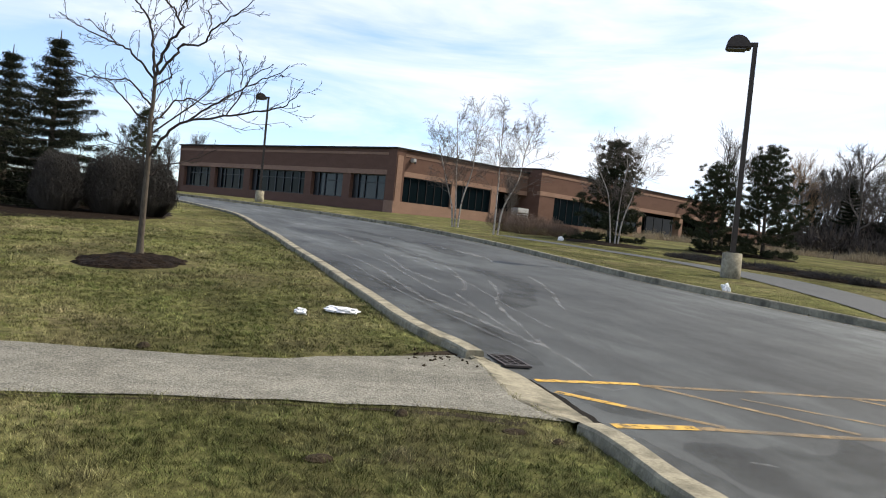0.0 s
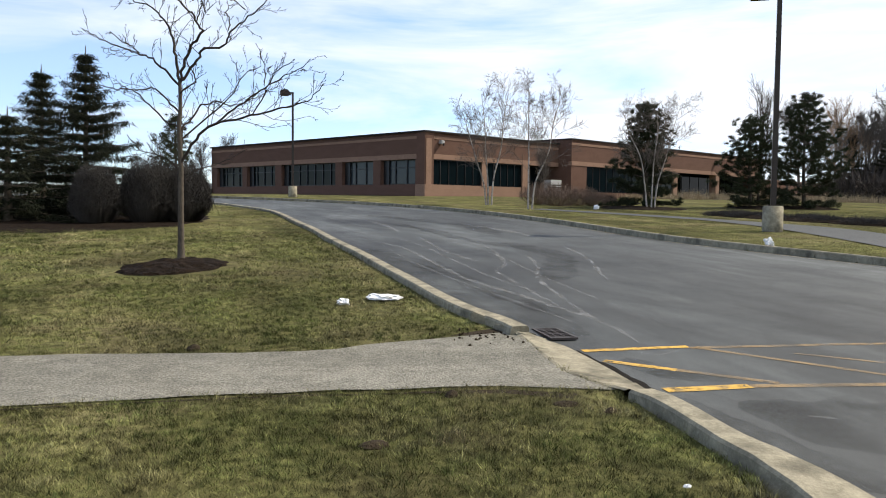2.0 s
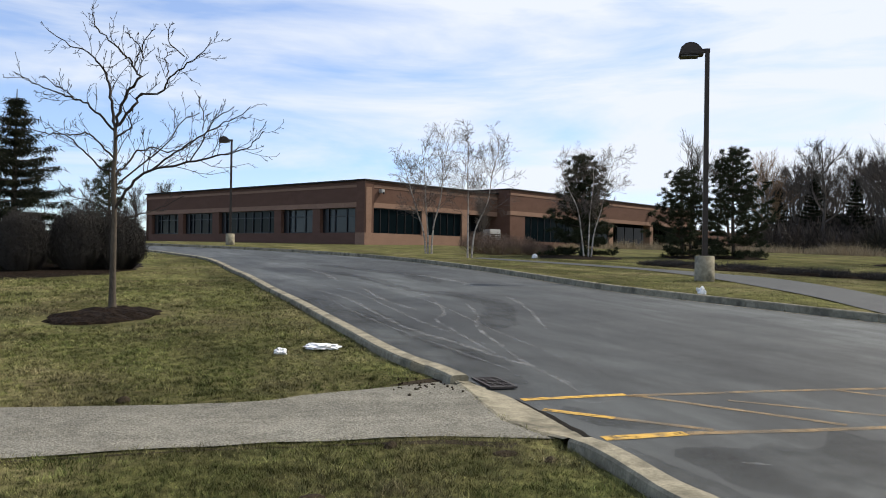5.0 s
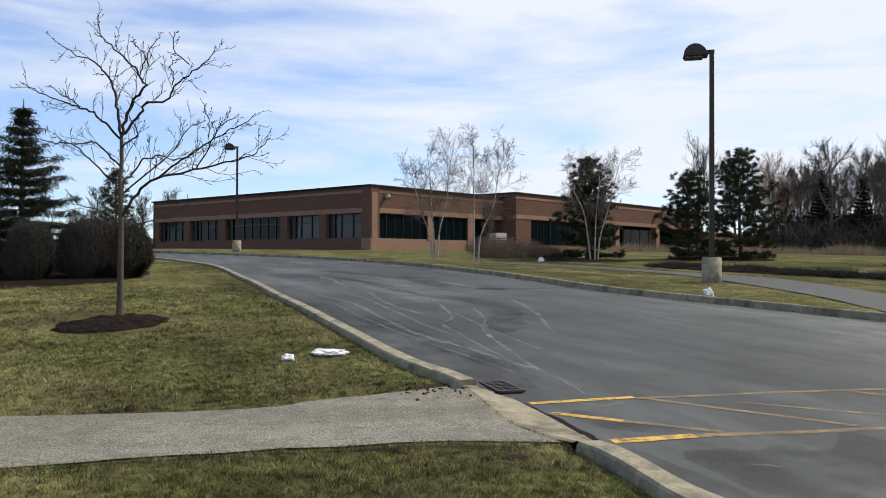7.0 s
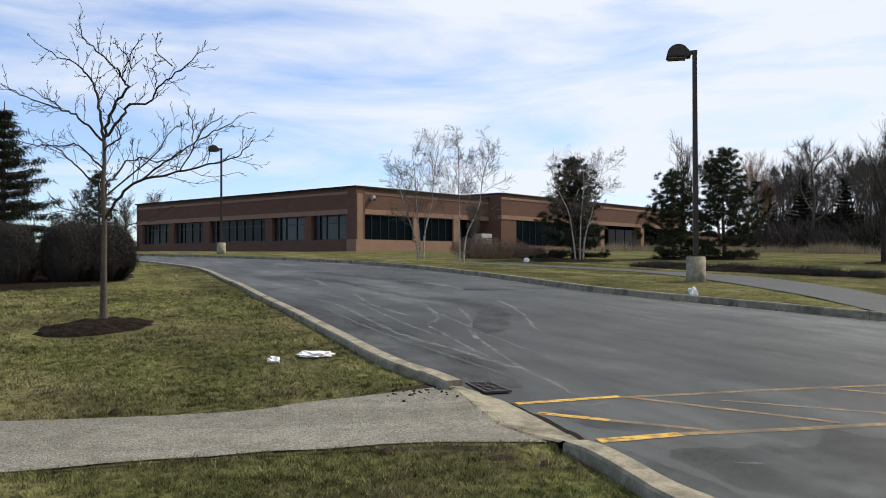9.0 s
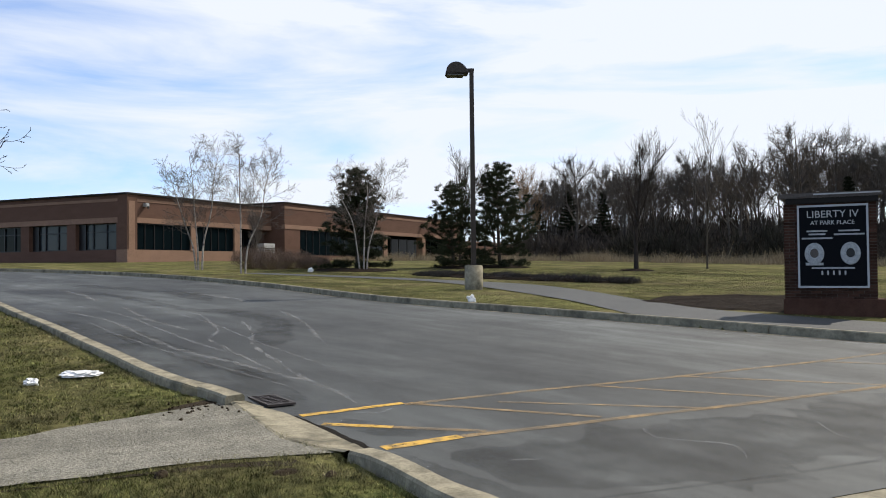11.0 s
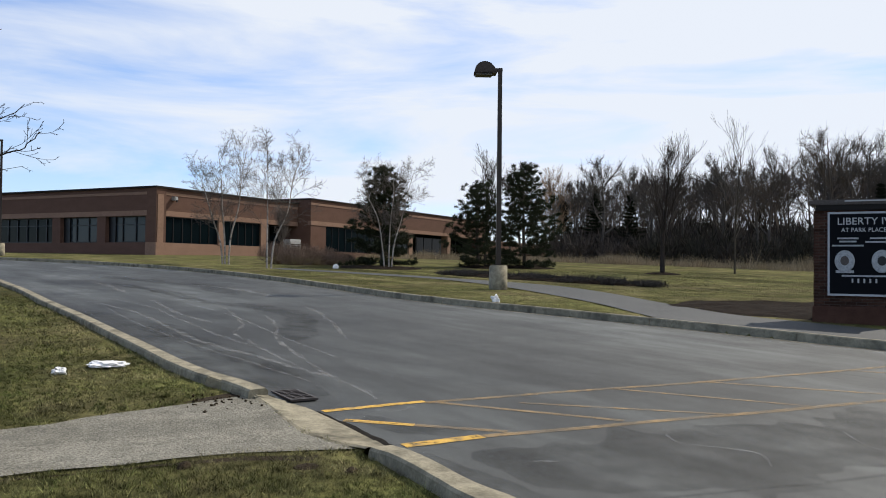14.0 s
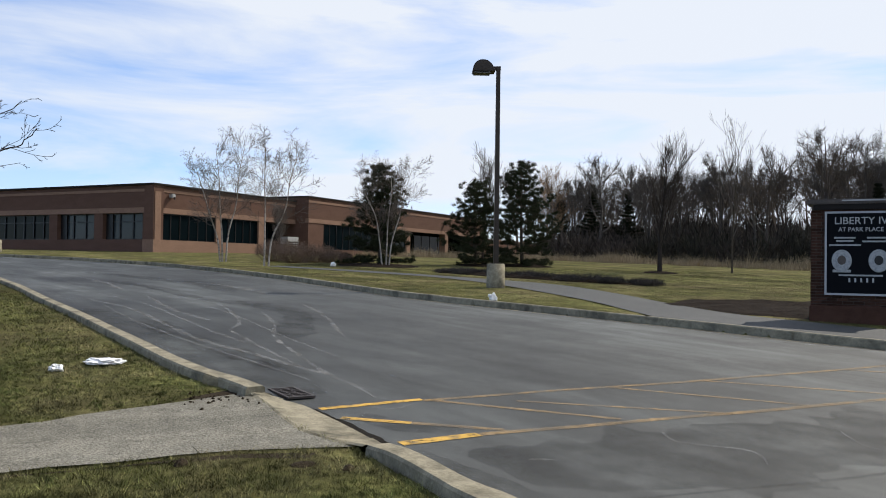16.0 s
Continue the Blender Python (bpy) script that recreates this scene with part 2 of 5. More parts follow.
def patchy(m, scale, lo, hi, most=1.0):
    """Wears a stain or a coat away in patches."""
    n, l = m.node_tree.nodes, m.node_tree.links
    c, t, r = n.new("ShaderNodeTexCoord"), n.new("ShaderNodeTexNoise"), n.new("ShaderNodeMapRange")
    t.inputs["Scale"].default_value, t.inputs["Detail"].default_value, t.inputs["Roughness"].default_value = scale, 7.0, 0.65
    for key, v in (("From Min", lo), ("From Max", hi), ("To Min", 0.0), ("To Max", most)):
        r.inputs[key].default_value = v
    l.new(c.outputs["Object"], t.inputs["Vector"])
    l.new(t.outputs["Fac"], r.inputs["Value"])
    l.new(r.outputs["Result"], n["Principled BSDF"].inputs["Alpha"])


patchy(M_SALT, 4.5, 0.39, 0.70, 0.6)
patchy(M_PATCH, 1.8, 0.33, 0.75, 0.6)
patchy(M_FADED, 5.0, 0.3, 0.64, 0.8)
patchy(M_YELLOW, 9.0, 0.30, 0.50, 0.95)
streaked(M_MULCH, 0.3, 18.0, 1.6, 0.5, 1.9, 0.36, 0.64)
streaked(M_CONCRETE, 0.0, 7.0, 1.0, 0.82, 1.18, 0.36, 0.64)


# ---- builders ----
def link(name, me, material, parent=None, label=""):
    if material:
        me.materials.append(material)
    ob = new(name, me)
    if parent:
        ob.parent = parent
    if label:
        tagged(ob, label)
    return ob


def part(name, bm, material, parent=None, label="", smooth=False):
    me = bpy.data.meshes.new(name)
    bmesh.ops.recalc_face_normals(bm, faces=bm.faces)
    bm.to_mesh(me)
    bm.free()
    if smooth:
        me.polygons.foreach_set("use_smooth", [True] * len(me.polygons))
    return link(name, me, material, parent, label)


def raw(name, verts, faces, material, parent=None, label="", smooth=False):
    me = bpy.data.meshes.new(name)
    me.from_pydata([tuple(v) for v in verts], [], faces)
    if smooth:
        me.polygons.foreach_set("use_smooth", [True] * len(me.polygons))
    return link(name, me, material, parent, label)


def fast(name, verts, tris, material, parent=None, label=""):
    """A mesh of triangles straight from arrays."""
    me = bpy.data.meshes.new(name)
    verts, tris = np.asarray(verts, np.float32), np.asarray(tris, np.int32)
    me.vertices.add(len(verts))
    me.vertices.foreach_set("co", verts.ravel())
    me.loops.add(tris.size)
    me.loops.foreach_set("vertex_index", tris.ravel())
    me.polygons.add(len(tris))
    me.polygons.foreach_set("loop_start", np.arange(0, tris.size, 3, dtype=np.int32))
    me.update(calc_edges=True)
    return link(name, me, material, parent, label)


def empty(name, m, label, category, group="", kind=""):
    ob = new(name)
    ob.matrix_world = m
    return tagged(ob, label, category, group, kind)


def box(bm, x0, x1, y0, y1, z0, z1, bevel=0.0):
    made = bmesh.ops.create_cube(bm, size=1, matrix=Matrix.Translation(((x0 + x1) / 2, (y0 + y1) / 2, (z0 + z1) / 2)) @ Matrix.Diagonal((x1 - x0, y1 - y0, z1 - z0, 1)))
    if bevel:
        edges = {e for v in made["verts"] for e in v.link_edges}
        bmesh.ops.bevel(bm, geom=list(edges), offset=bevel, segments=2, affect="EDGES")
    return bm


def boxed(name, dims, material, parent, label="", bevel=0.0):
    return part(name, box(bmesh.new(), *dims, bevel), material, parent, label)


def softmin(y, k=70.0, s=8.0):
    return k - s * np.log1p(np.exp((k - y) / s))


def land(x, y):
    """Height of the lawn: a gentle rise away from the street, levelling off at the building."""
    x, y = np.asarray(x, float), np.asarray(y, float)
    return 0.035 * np.maximum(softmin(np.maximum(y, -20)), -5) - 0.006 * np.clip(x, 0, 150)


def at(x, y, dz=0.0):
    return Vector((x, y, float(land(x, y)) + dz))


def curve_points(pts, step):
    """A smooth line through the given plan points, at about even steps."""
    p = np.array([pts[0], *pts, pts[-1]], float)
    out = []
    for i in range(1, len(p) - 2):
        n = max(2, int(np.linalg.norm(p[i + 1] - p[i]) / step))
        for t in np.linspace(0, 1, n, endpoint=False):
            out.append(0.5 * (2 * p[i] + (p[i + 1] - p[i - 1]) * t + (2 * p[i - 1] - 5 * p[i] + 4 * p[i + 1] - p[i + 2]) * t**2 + (3 * p[i] - p[i - 1] - 3 * p[i + 1] + p[i + 2]) * t**3))
    return np.array(out + [p[-1]])


def inside(px, py, poly):
    hit, j = np.zeros(px.shape, bool), len(poly) - 1
    for i in range(len(poly)):
        (xi, yi), (xj, yj) = poly[i], poly[j]
        with np.errstate(divide="ignore", invalid="ignore"):
            hit ^= ((yi > py) != (yj > py)) & (px < (xj - xi) * (py - yi) / (yj - yi + 1e-12) + xi)
        j = i
    return hit


def sheet(name, poly, dz, material, step, label="", kind="", category="", parent=None, bumpy=0.0):
    """A plan area laid over the land, cut into cells fine enough to follow it."""
    bm = bmesh.new()
    face = bm.faces.new([bm.verts.new((x, y, 0)) for x, y in poly])
    bmesh.ops.triangulate(bm, faces=[face])
    xs, ys = [p[0] for p in poly], [p[1] for p in poly]
    for lo, hi, axis in ((min(xs), max(xs), 0), (min(ys), max(ys), 1)):
        c = lo + step
        while c < hi:
            co, no = ((c, 0, 0), (1, 0, 0)) if axis == 0 else ((0, c, 0), (0, 1, 0))
            bmesh.ops.bisect_plane(bm, geom=bm.verts[:] + bm.edges[:] + bm.faces[:], plane_co=co, plane_no=no)
            c += step
    for v in bm.verts:
        wob = bumpy * noise.noise(Vector((v.co.x * 1.7, v.co.y * 1.7, 3.0)))
        v.co.z = float(land(v.co.x, v.co.y)) + dz + wob
    for f in bm.faces:
        if f.normal.z < 0:
            f.normal_flip()
    me = bpy.data.meshes.new(name)
    bm.to_mesh(me)
    bm.free()
    ob = link(name, me, material, parent)
    return tagged(ob, label, category, "", kind)


class Tubes:
    """Collects tapered tubes into one mesh."""

    def __init__(self):
        self.v, self.f, self.n = [], [], 0

    def add(self, pts, radii, sides=4):
        pts = np.asarray(pts, float)
        ways = np.gradient(pts, axis=0)
        ways /= np.linalg.norm(ways, axis=1, keepdims=True) + 1e-9
        ref = np.array([1.0, 0.2, 0.1]) if abs(ways[0][2]) > 0.7 else np.array([0.1, 0.2, 1.0])
        u = np.cross(ways, ref)
        u /= np.linalg.norm(u, axis=1, keepdims=True) + 1e-9
        w = np.cross(ways, u)
        a = np.linspace(0, 2 * np.pi, sides, endpoint=False)
        ring = pts[:, None] + np.asarray(radii)[:, None, None] * (np.cos(a)[None, :, None] * u[:, None] + np.sin(a)[None, :, None] * w[:, None])
        self.v.append(ring.reshape(-1, 3))
        k, m = len(pts), sides
        i, j = np.meshgrid(np.arange(k - 1), np.arange(m), indexing="ij")
        a0, a1 = self.n + i * m + j, self.n + i * m + (j + 1) % m
        b0, b1 = a0 + m, a1 + m
        self.f.append(np.stack([a0, a1, b1], -1).reshape(-1, 3))
        self.f.append(np.stack([a0, b1, b0], -1).reshape(-1, 3))
        self.n += k * m

    def arrays(self):
        return np.concatenate(self.v), np.concatenate(self.f)

    def make(self, name, material, parent=None, label=""):
        return fast(name, *self.arrays(), material, parent, label)


def unit(v):
    v = np.asarray(v, float)
    return v / (np.linalg.norm(v) + 1e-9)


def wander(rng, p, d, length, n, crook, lift):
    pts, p, d = [np.array(p, float)], np.array(p, float), unit(d)
    for _ in range(n):
        d = unit(d + rng.normal(0, crook, 3) + (0, 0, lift))
        p = p + d * length / n
        pts.append(p)
    return np.array(pts)


def branch(T, rng, p, d, length, r, level, kids, spread=0.8, crook=0.16, lift=0.05, shrink=0.55, thin=0.004, sides=(6, 4, 3, 3, 3)):
    n = max(3, int(6 - level))
    pts = wander(rng, p, d, length, n, crook, lift)
    T.add(pts, np.linspace(r, max(thin, r * 0.3), n + 1), sides[min(level, 4)])
    grow(T, rng, pts, r, length, level, kids, spread, crook, lift, shrink, thin, sides)


def grow(T, rng, pts, r, length, level, kids, spread=0.8, crook=0.16, lift=0.05, shrink=0.55, thin=0.004, sides=(6, 4, 3, 3, 3), first=0.25):
    if level + 1 > len(kids):
        return
    n = len(pts) - 1
    for k in range(kids[level]):
        s = first + (0.98 - first) * (k + rng.random()) / kids[level]
        i = min(int(s * n), n - 1)
        q = pts[i] + (pts[i + 1] - pts[i]) * (s * n - i)
        d = unit(pts[i + 1] - pts[i])
        side = unit(np.cross(d, rng.normal(0, 1, 3)))
        branch(T, rng, q, unit(d + side * spread * rng.uniform(0.7, 1.3)), length * shrink * rng.uniform(0.6, 1.2) * (1.15 - 0.5 * s), max(thin, r * 0.5 * (1.1 - 0.6 * s)), level + 1, kids, spread, crook, lift, shrink, thin, sides)


# ---- plan lines ----
LEFT_EDGE = curve_points([(-60, 58), (-30, 52), (-20, 48), (-14.5, 43), (-11.2, 38.2), (-8.96, 34.4), (-7.45, 30.7), (-5.9, 26.3), (-4.69, 23), (-3.35, 19), (-2.26, 15.9), (-1.45, 13.45), (-0.86, 11.7), (-0.39, 10.25), (-0.02, 9.3), (0.27, 8.75), (0.5, 8.2)], 0.6)
RAMP_EDGE = curve_points([(0.5, 8.2), (0.68, 8.08), (0.85, 7.82), (0.96, 7.5), (1.1, 7.05), (1.25, 6.45), (1.31, 5.98)], 0.3)
NEAR_EDGE = curve_points([(1.29, 6.0), (1.36, 5.69), (1.46, 5.36), (1.55, 5.0), (1.64, 4.74), (1.78, 4.52), (1.96, 4.3), (2.12, 4.1)], 0.15)
RIGHT_EDGE = curve_points([(-60, 67), (-28, 60), (-17, 54), (-8, 46.5), (-3.2, 40.6), (-1.4, 37.6), (0.7, 33.4), (2.1, 30.0), (2.9, 27.8), (4.1, 24.0), (4.85, 21.8), (6.0, 19.5), (6.9, 18.0), (8.2, 15.7), (8.95, 14.4), (9.5, 13.4), (10.0, 12.4), (10.8, 11.0), (12.3, 9.0), (14.5, 7.2), (18, 6.3)], 0.6)
ROAD = [*map(tuple, LEFT_EDGE), *map(tuple, RAMP_EDGE[1:]), *map(tuple, NEAR_EDGE[1:]), (2.2, 4.05), (4.0, 4.35), (9.0, 5.0), (18, 5.4), *map(tuple, RIGHT_EDGE[::-1])]
APRON = [(2.12, 4.08), (1.76, 3.74), (1.66, 3.4), (1.55, 2.4), (1.2, 1.2), (0.5, -0.5), (-0.5, -2.0), (24, -2.0), (24, 5.9), (18, 5.4), (9.0, 5.0), (4.0, 4.35), (2.2, 4.05)]

KERB_END = [(1.5, 4.75), (1.8, 4.6), (2.2, 4.1), (1.8, 3.6), (1.6, 3.75), (1.5, 4.2)]
RAMP_AREA = [(0.4, 8.25), (0.52, 7.7), (0.6, 7.2), (0.75, 6.65), (0.94, 6.33), (1.15, 6.0), (1.4, 5.9), (1.3, 6.5), (1.15, 7.1), (1.0, 7.6), (0.85, 7.9), (0.6, 8.2)]

# ---- ground ----
def spaced(lo, a, b, hi, fine):
    mid = np.arange(a, b, fine)
    left, right, g = [], [], fine
    c = a
    while c > lo:
        g *= 1.35
        c -= g
        left.append(c)
    c, g = b, fine
    while c < hi:
        right.append(c)
        g *= 1.35
        c += g
    return np.array([*left[::-1], *mid, *right])


def build_ground():
    gx, gy = spaced(-1500, -14, 16, 1500, 0.2), spaced(-600, -3, 46, 2200, 0.2)
    X, Y = np.meshgrid(gx, gy)
    Z = land(X, Y)
    rough = np.array([noise.noise(Vector((x * 0.9, y * 0.9, 0))) + 0.5 * noise.noise(Vector((x * 2.7, y * 2.7, 5))) for x, y in zip(X.ravel(), Y.ravel())]).reshape(X.shape)
    Z = Z + 0.012 * rough
    Z = Z - 0.28 * (inside(X, Y, ROAD) | inside(X, Y, APRON) | inside(X, Y, RAMP_AREA) | inside(X, Y, KERB_END))
    nx, ny = len(gx), len(gy)
    i, j = np.meshgrid(np.arange(ny - 1), np.arange(nx - 1), indexing="ij")
    a = i * nx + j
    tris = np.concatenate([np.stack([a, a + 1, a + nx + 1], -1).reshape(-1, 3), np.stack([a, a + nx + 1, a + nx], -1).reshape(-1, 3)])
    ob = fast("ground", np.stack([X, Y, Z], -1).reshape(-1, 3), tris, M_LAWN)
    ob.data.polygons.foreach_set("use_smooth", [True] * len(ob.data.polygons))
    tagged(ob, "patchy dormant lawn, olive and straw coloured", "lawn", "", "structure")


build_ground()
road = sheet("road", ROAD, -0.05, M_ASPHALT, 1.5, "dark grey asphalt drive with pale salt streaks", "structure", "road")
sheet("driveway_apron", APRON, -0.055, M_CONCRETE, 1.5, "tan concrete apron slab at the mouth of the drive", "structure", "pavement")


def kerb_run(name, edge, lifts, width, label, back_drop, face_drop=0.16, seg=3.0, side=1):
    """A kerb in cast lengths along the edge of the road; lifts: height of its top above the lawn at both ends."""
    root = empty(name, Matrix(), label, "kerb", "", "structure")
    e = np.asarray(edge, float)
    d = np.gradient(e, axis=0)
    d /= np.linalg.norm(d, axis=1, keepdims=True)
    nrm = np.stack([d[:, 1], -d[:, 0]], 1) * side
    run = np.r_[0, np.cumsum(np.linalg.norm(np.diff(e, axis=0), axis=1))]
    cuts = list(np.arange(0, run[-1] - 0.4 * seg, seg)) + [run[-1]]
    for a, b in zip(cuts[:-1], cuts[1:]):
        ss = np.unique(np.r_[a + 0.006, run[(run > a + 0.02) & (run < b - 0.02)], b - 0.006])
        vs, fs = [], []
        for s in ss:
            p = np.array([np.interp(s, run, e[:, 0]), np.interp(s, run, e[:, 1])])
            q = unit([np.interp(s, run, nrm[:, 0]), np.interp(s, run, nrm[:, 1])])
            top = np.interp(s, np.linspace(0, run[-1], len(lifts)), lifts) + 0.006 * noise.noise(Vector((s * 1.3, 0, 0)))
            wide = np.interp(s, np.linspace(0, run[-1], len(width)), width) if isinstance(width, tuple) else width
            for off, z in ((0.0, -face_drop), (0.0, top - 0.022), (0.022, top), (wide - 0.018, top - 0.004), (wide, top - 0.024), (wide + 0.02, -back_drop)):
                x, y = p + q * off
                vs.append((x, y, float(land(*p)) + z))
        k = 6
        for i in range(len(ss) - 1):
            for j in range(k - 1):
                fs.append((i * k + j, i * k + j + 1, (i + 1) * k + j + 1, (i + 1) * k + j))
        fs += [tuple(range(k)), tuple(range((len(ss) - 1) * k, len(ss) * k))[::-1]]
        ob = raw("kerb_stone", vs, fs, M_CONCRETE, root)
        bm = bmesh.new()
        bm.from_mesh(ob.data)
        bmesh.ops.recalc_face_normals(bm, faces=bm.faces)
        bm.to_mesh(ob.data)
        bm.free()
    return root


kerb_run("kerb_left", LEFT_EDGE[::-1], (0.10, 0.07), 0.2, "worn tan concrete kerb beside the lawn", 0.15, side=-1)
kerb_run("kerb_right", RIGHT_EDGE, (0.11, 0.11), 0.18, "tan concrete kerb along the far edge of the drive", 0.15, side=-1)
kerb_run("kerb_street_end", NEAR_EDGE, (0.06, 0.10, 0.10, 0.10, 0.10, 0.05, -0.035), (0.2, 0.2, 0.2, 0.2, 0.24, 0.36, 0.5), "tan concrete kerb between lawn and drive mouth", 0.15, side=1)

# ---- paths, ramp, markings ----
LEFT_PATH = [*map(tuple, curve_points([(-30, 4.2), (-12, 5.9), (-5.2, 6.65), (-3.56, 6.9), (-2.68, 7.03), (-1.61, 7.2), (-1.07, 7.52), (-0.57, 7.8), (0.3, 8.3)], 0.5)), (0.47, 7.85), (0.55, 7.3), (0.69, 6.65), (0.88, 6.33), *map(tuple, curve_points([(1.04, 6.1), (0.19, 6.12), (-0.64, 5.98), (-1.42, 5.83), (-2.14, 5.63), (-2.81, 5.45), (-5.0, 4.9), (-12, 3.6), (-30, 1.6)], 0.5))]
LEFT_PATH = [(x + 0.035 * noise.noise(Vector((x * 2.1, y, 1))), y + 0.06 * noise.noise(Vector((x * 2.3, y, 4)))) if x < 0.1 else (x, y) for x, y in LEFT_PATH]
sheet("footpath_left", LEFT_PATH, 0.014, M_PATH, 0.6, "weathered pale asphalt footpath crossing the lawn", "structure", "path", bumpy=0.005)
EDGE_DIRT = [*map(tuple, curve_points([(-12, 3.55), (-5.0, 4.86), (-2.81, 5.4), (-1.42, 5.77), (-0.64, 5.9), (0.19, 6.03), (0.95, 5.98)], 0.5)), *map(tuple, curve_points([(0.95, 5.8), (0.19, 5.93), (-0.64, 5.86), (-1.42, 5.74), (-2.81, 5.36), (-5.0, 4.8), (-12, 3.5)], 0.5))]
sheet("path_edging_lower", EDGE_DIRT, 0.006, M_DIRT, 0.4, "strip of bare earth along the footpath", "structure", "bare earth", bumpy=0.016)
RIGHT_PATH = [*map(tuple, curve_points([(3.0, 40.5), (6.0, 37.2), (8.2, 34.5), (9.5, 32.4), (11.0, 30.0), (12.1, 27.2), (12.15, 23.2), (11.8, 19.8), (11.7, 16.8), (12.35, 14.9), (13.4, 12.9), (16.5, 9.8), (20, 8.6)], 0.6)), *map(tuple, curve_points([(18, 6.55), (14.6, 7.45), (12.45, 9.2), (10.98, 11.1), (10.2, 12.5), (9.7, 13.5), (9.15, 14.5), (9.4, 17.2), (9.75, 20.1), (9.75, 24.2), (9.5, 28.0), (8.6, 31.5), (7.2, 33.6), (5.2, 36.2), (2.4, 39.5)], 0.6))]
sheet("footpath_right", RIGHT_PATH, 0.02, M_PATH_DARK, 0.8, "grey asphalt footpath beside the drive", "structure", "path")


def build_ramp():
    """The dropped kerb where the footpath meets the drive: a tilted concrete pan, its edges on both sides."""
    back = curve_points([(0.30, 8.3), (0.45, 7.85), (0.53, 7.3), (0.67, 6.65), (0.86, 6.33), (1.08, 6.02)], 0.2)
    front = curve_points([(0.5, 8.2), (0.68, 8.08), (0.85, 7.82), (0.96, 7.5), (1.1, 7.05), (1.25, 6.45), (1.315, 5.97)], 0.2)
    n = 24
    vs, fs = [], []
    for k in range(n + 1):
        b, f = back[int(k / n * (len(back) - 1))], front[int(k / n * (len(front) - 1))]
        rise = 0.07 * max(0.0, 1 - k / 5) + 0.022
        end = 0.03 * max(0.0, (k - n + 3) / 3)
        for u in (0, 0.12, 0.4, 0.7, 0.95, 1.0):
            p = b + (f - b) * u
            z = rise + end - 0.045 * u - (0.09 if u == 1.0 else 0.0)
            vs.append((p[0], p[1], float(land(*p)) + z - (0.02 if u == 0 else 0)))
    for k in range(n):
        for u in range(5):
            fs.append((k * 6 + u, k * 6 + u + 1, (k + 1) * 6 + u + 1, (k + 1) * 6 + u))
    ob = raw("dropped_kerb", vs, fs, M_CONCRETE, smooth=False)
    tagged(ob, "dropped concrete kerb where footpath meets drive", "kerb", "", "structure")


build_ramp()
BROKEN = [(-0.45, 7.95), (-0.15, 8.2), (0.16, 8.45), (0.3, 8.15), (0.34, 7.6), (0.1, 7.55), (-0.2, 7.75)]
sheet("broken_ground", BROKEN, 0.012, M_DIRT, 0.07, "broken asphalt and earth behind the kerb", "structure", "bare earth", bumpy=0.035)


def ribbon(name, pts, width, dz, material, parent, label="", step=0.5, ragged=0.0):
    c = curve_points(pts, step) if len(pts) > 2 else np.array([np.array(pts[0]) + (np.array(pts[1]) - np.array(pts[0])) * t for t in np.linspace(0, 1, 8)])
    d = np.gradient(c, axis=0)
    d /= np.linalg.norm(d, axis=1, keepdims=True)
    nrm = np.stack([-d[:, 1], d[:, 0]], 1)
    vs, fs = [], []
    for i, (p, q) in enumerate(zip(c, nrm)):
        w0 = width / 2 * max(0.1, 1 + ragged * (0.6 * noise.noise(Vector((i * 0.55, width * 9, 0))) + 0.6 * noise.noise(Vector((i * 0.11, width * 9, 3)))))
        w1 = width / 2 * max(0.1, 1 + ragged * (0.6 * noise.noise(Vector((i * 0.55, width * 9, 7))) + 0.6 * noise.noise(Vector((i * 0.11, width * 9, 9)))))
        ends = min(1.0, 0.15 + 6 * i / len(c), 0.15 + 6 * (len(c) - 1 - i) / len(c)) if ragged > 0.5 else 1.0
        for x, y in (p + q * w0 * ends, p - q * w1 * ends):
            vs.append((x, y, float(land(x, y)) + dz))
    for i in range(len(c) - 1):
        fs.append((2 * i, 2 * i + 1, 2 * i + 3, 2 * i + 2))
    return raw(name, vs, fs, material, parent, label)


def rubble():
    """Loose chips of asphalt and concrete where the kerb has broken away."""
    rng = np.random.default_rng(17)
    bm = bmesh.new()
    for _ in range(45):
        x, y, s = rng.normal(0.05, 0.2), rng.normal(8.05, 0.2), rng.uniform(0.005, 0.018)
        made = bmesh.ops.create_icosphere(bm, subdivisions=1, radius=s, matrix=Matrix.Translation(at(x - 0.02, y, 0.015)))
        for v in made["verts"]:
            v.co += Vector(rng.normal(0, s * 0.28, 3))
    tagged(part("rubble", bm, M_DIRT), "loose asphalt and concrete rubble behind the kerb", "rubble", "", "stuff")


rubble()


def broken_kerb():
    """Two slabs that have split off the back of the kerb and tipped into the earth."""
    for x, y, turn, tilt, dims in ((0.08, 8.78, 0.35, 0.25, (0.36, 0.13, 0.11)), (0.26, 8.36, 0.9, -0.18, (0.22, 0.12, 0.09))):
        a, b, c = dims
        bm = box(bmesh.new(), -a / 2, a / 2, -b / 2, b / 2, -c / 2, c / 2, 0.012)
        for v in bm.verts:
            v.co += Vector((noise.noise(v.co * 9 + Vector((x, 0, 0))), noise.noise(v.co * 9 + Vector((0, y, 0))), noise.noise(v.co * 9))) * 0.02
        ob = part("kerb_fragment", bm, M_CONCRETE)
        ob.matrix_world = Matrix.Translation(at(x, y, 0.035)) @ Matrix.Rotation(-turn, 4, "Z") @ Matrix.Rotation(tilt, 4, "Y")
        tagged(ob, "broken tan concrete kerb fragment in bare earth", "kerb fragment", "kerb fragments")


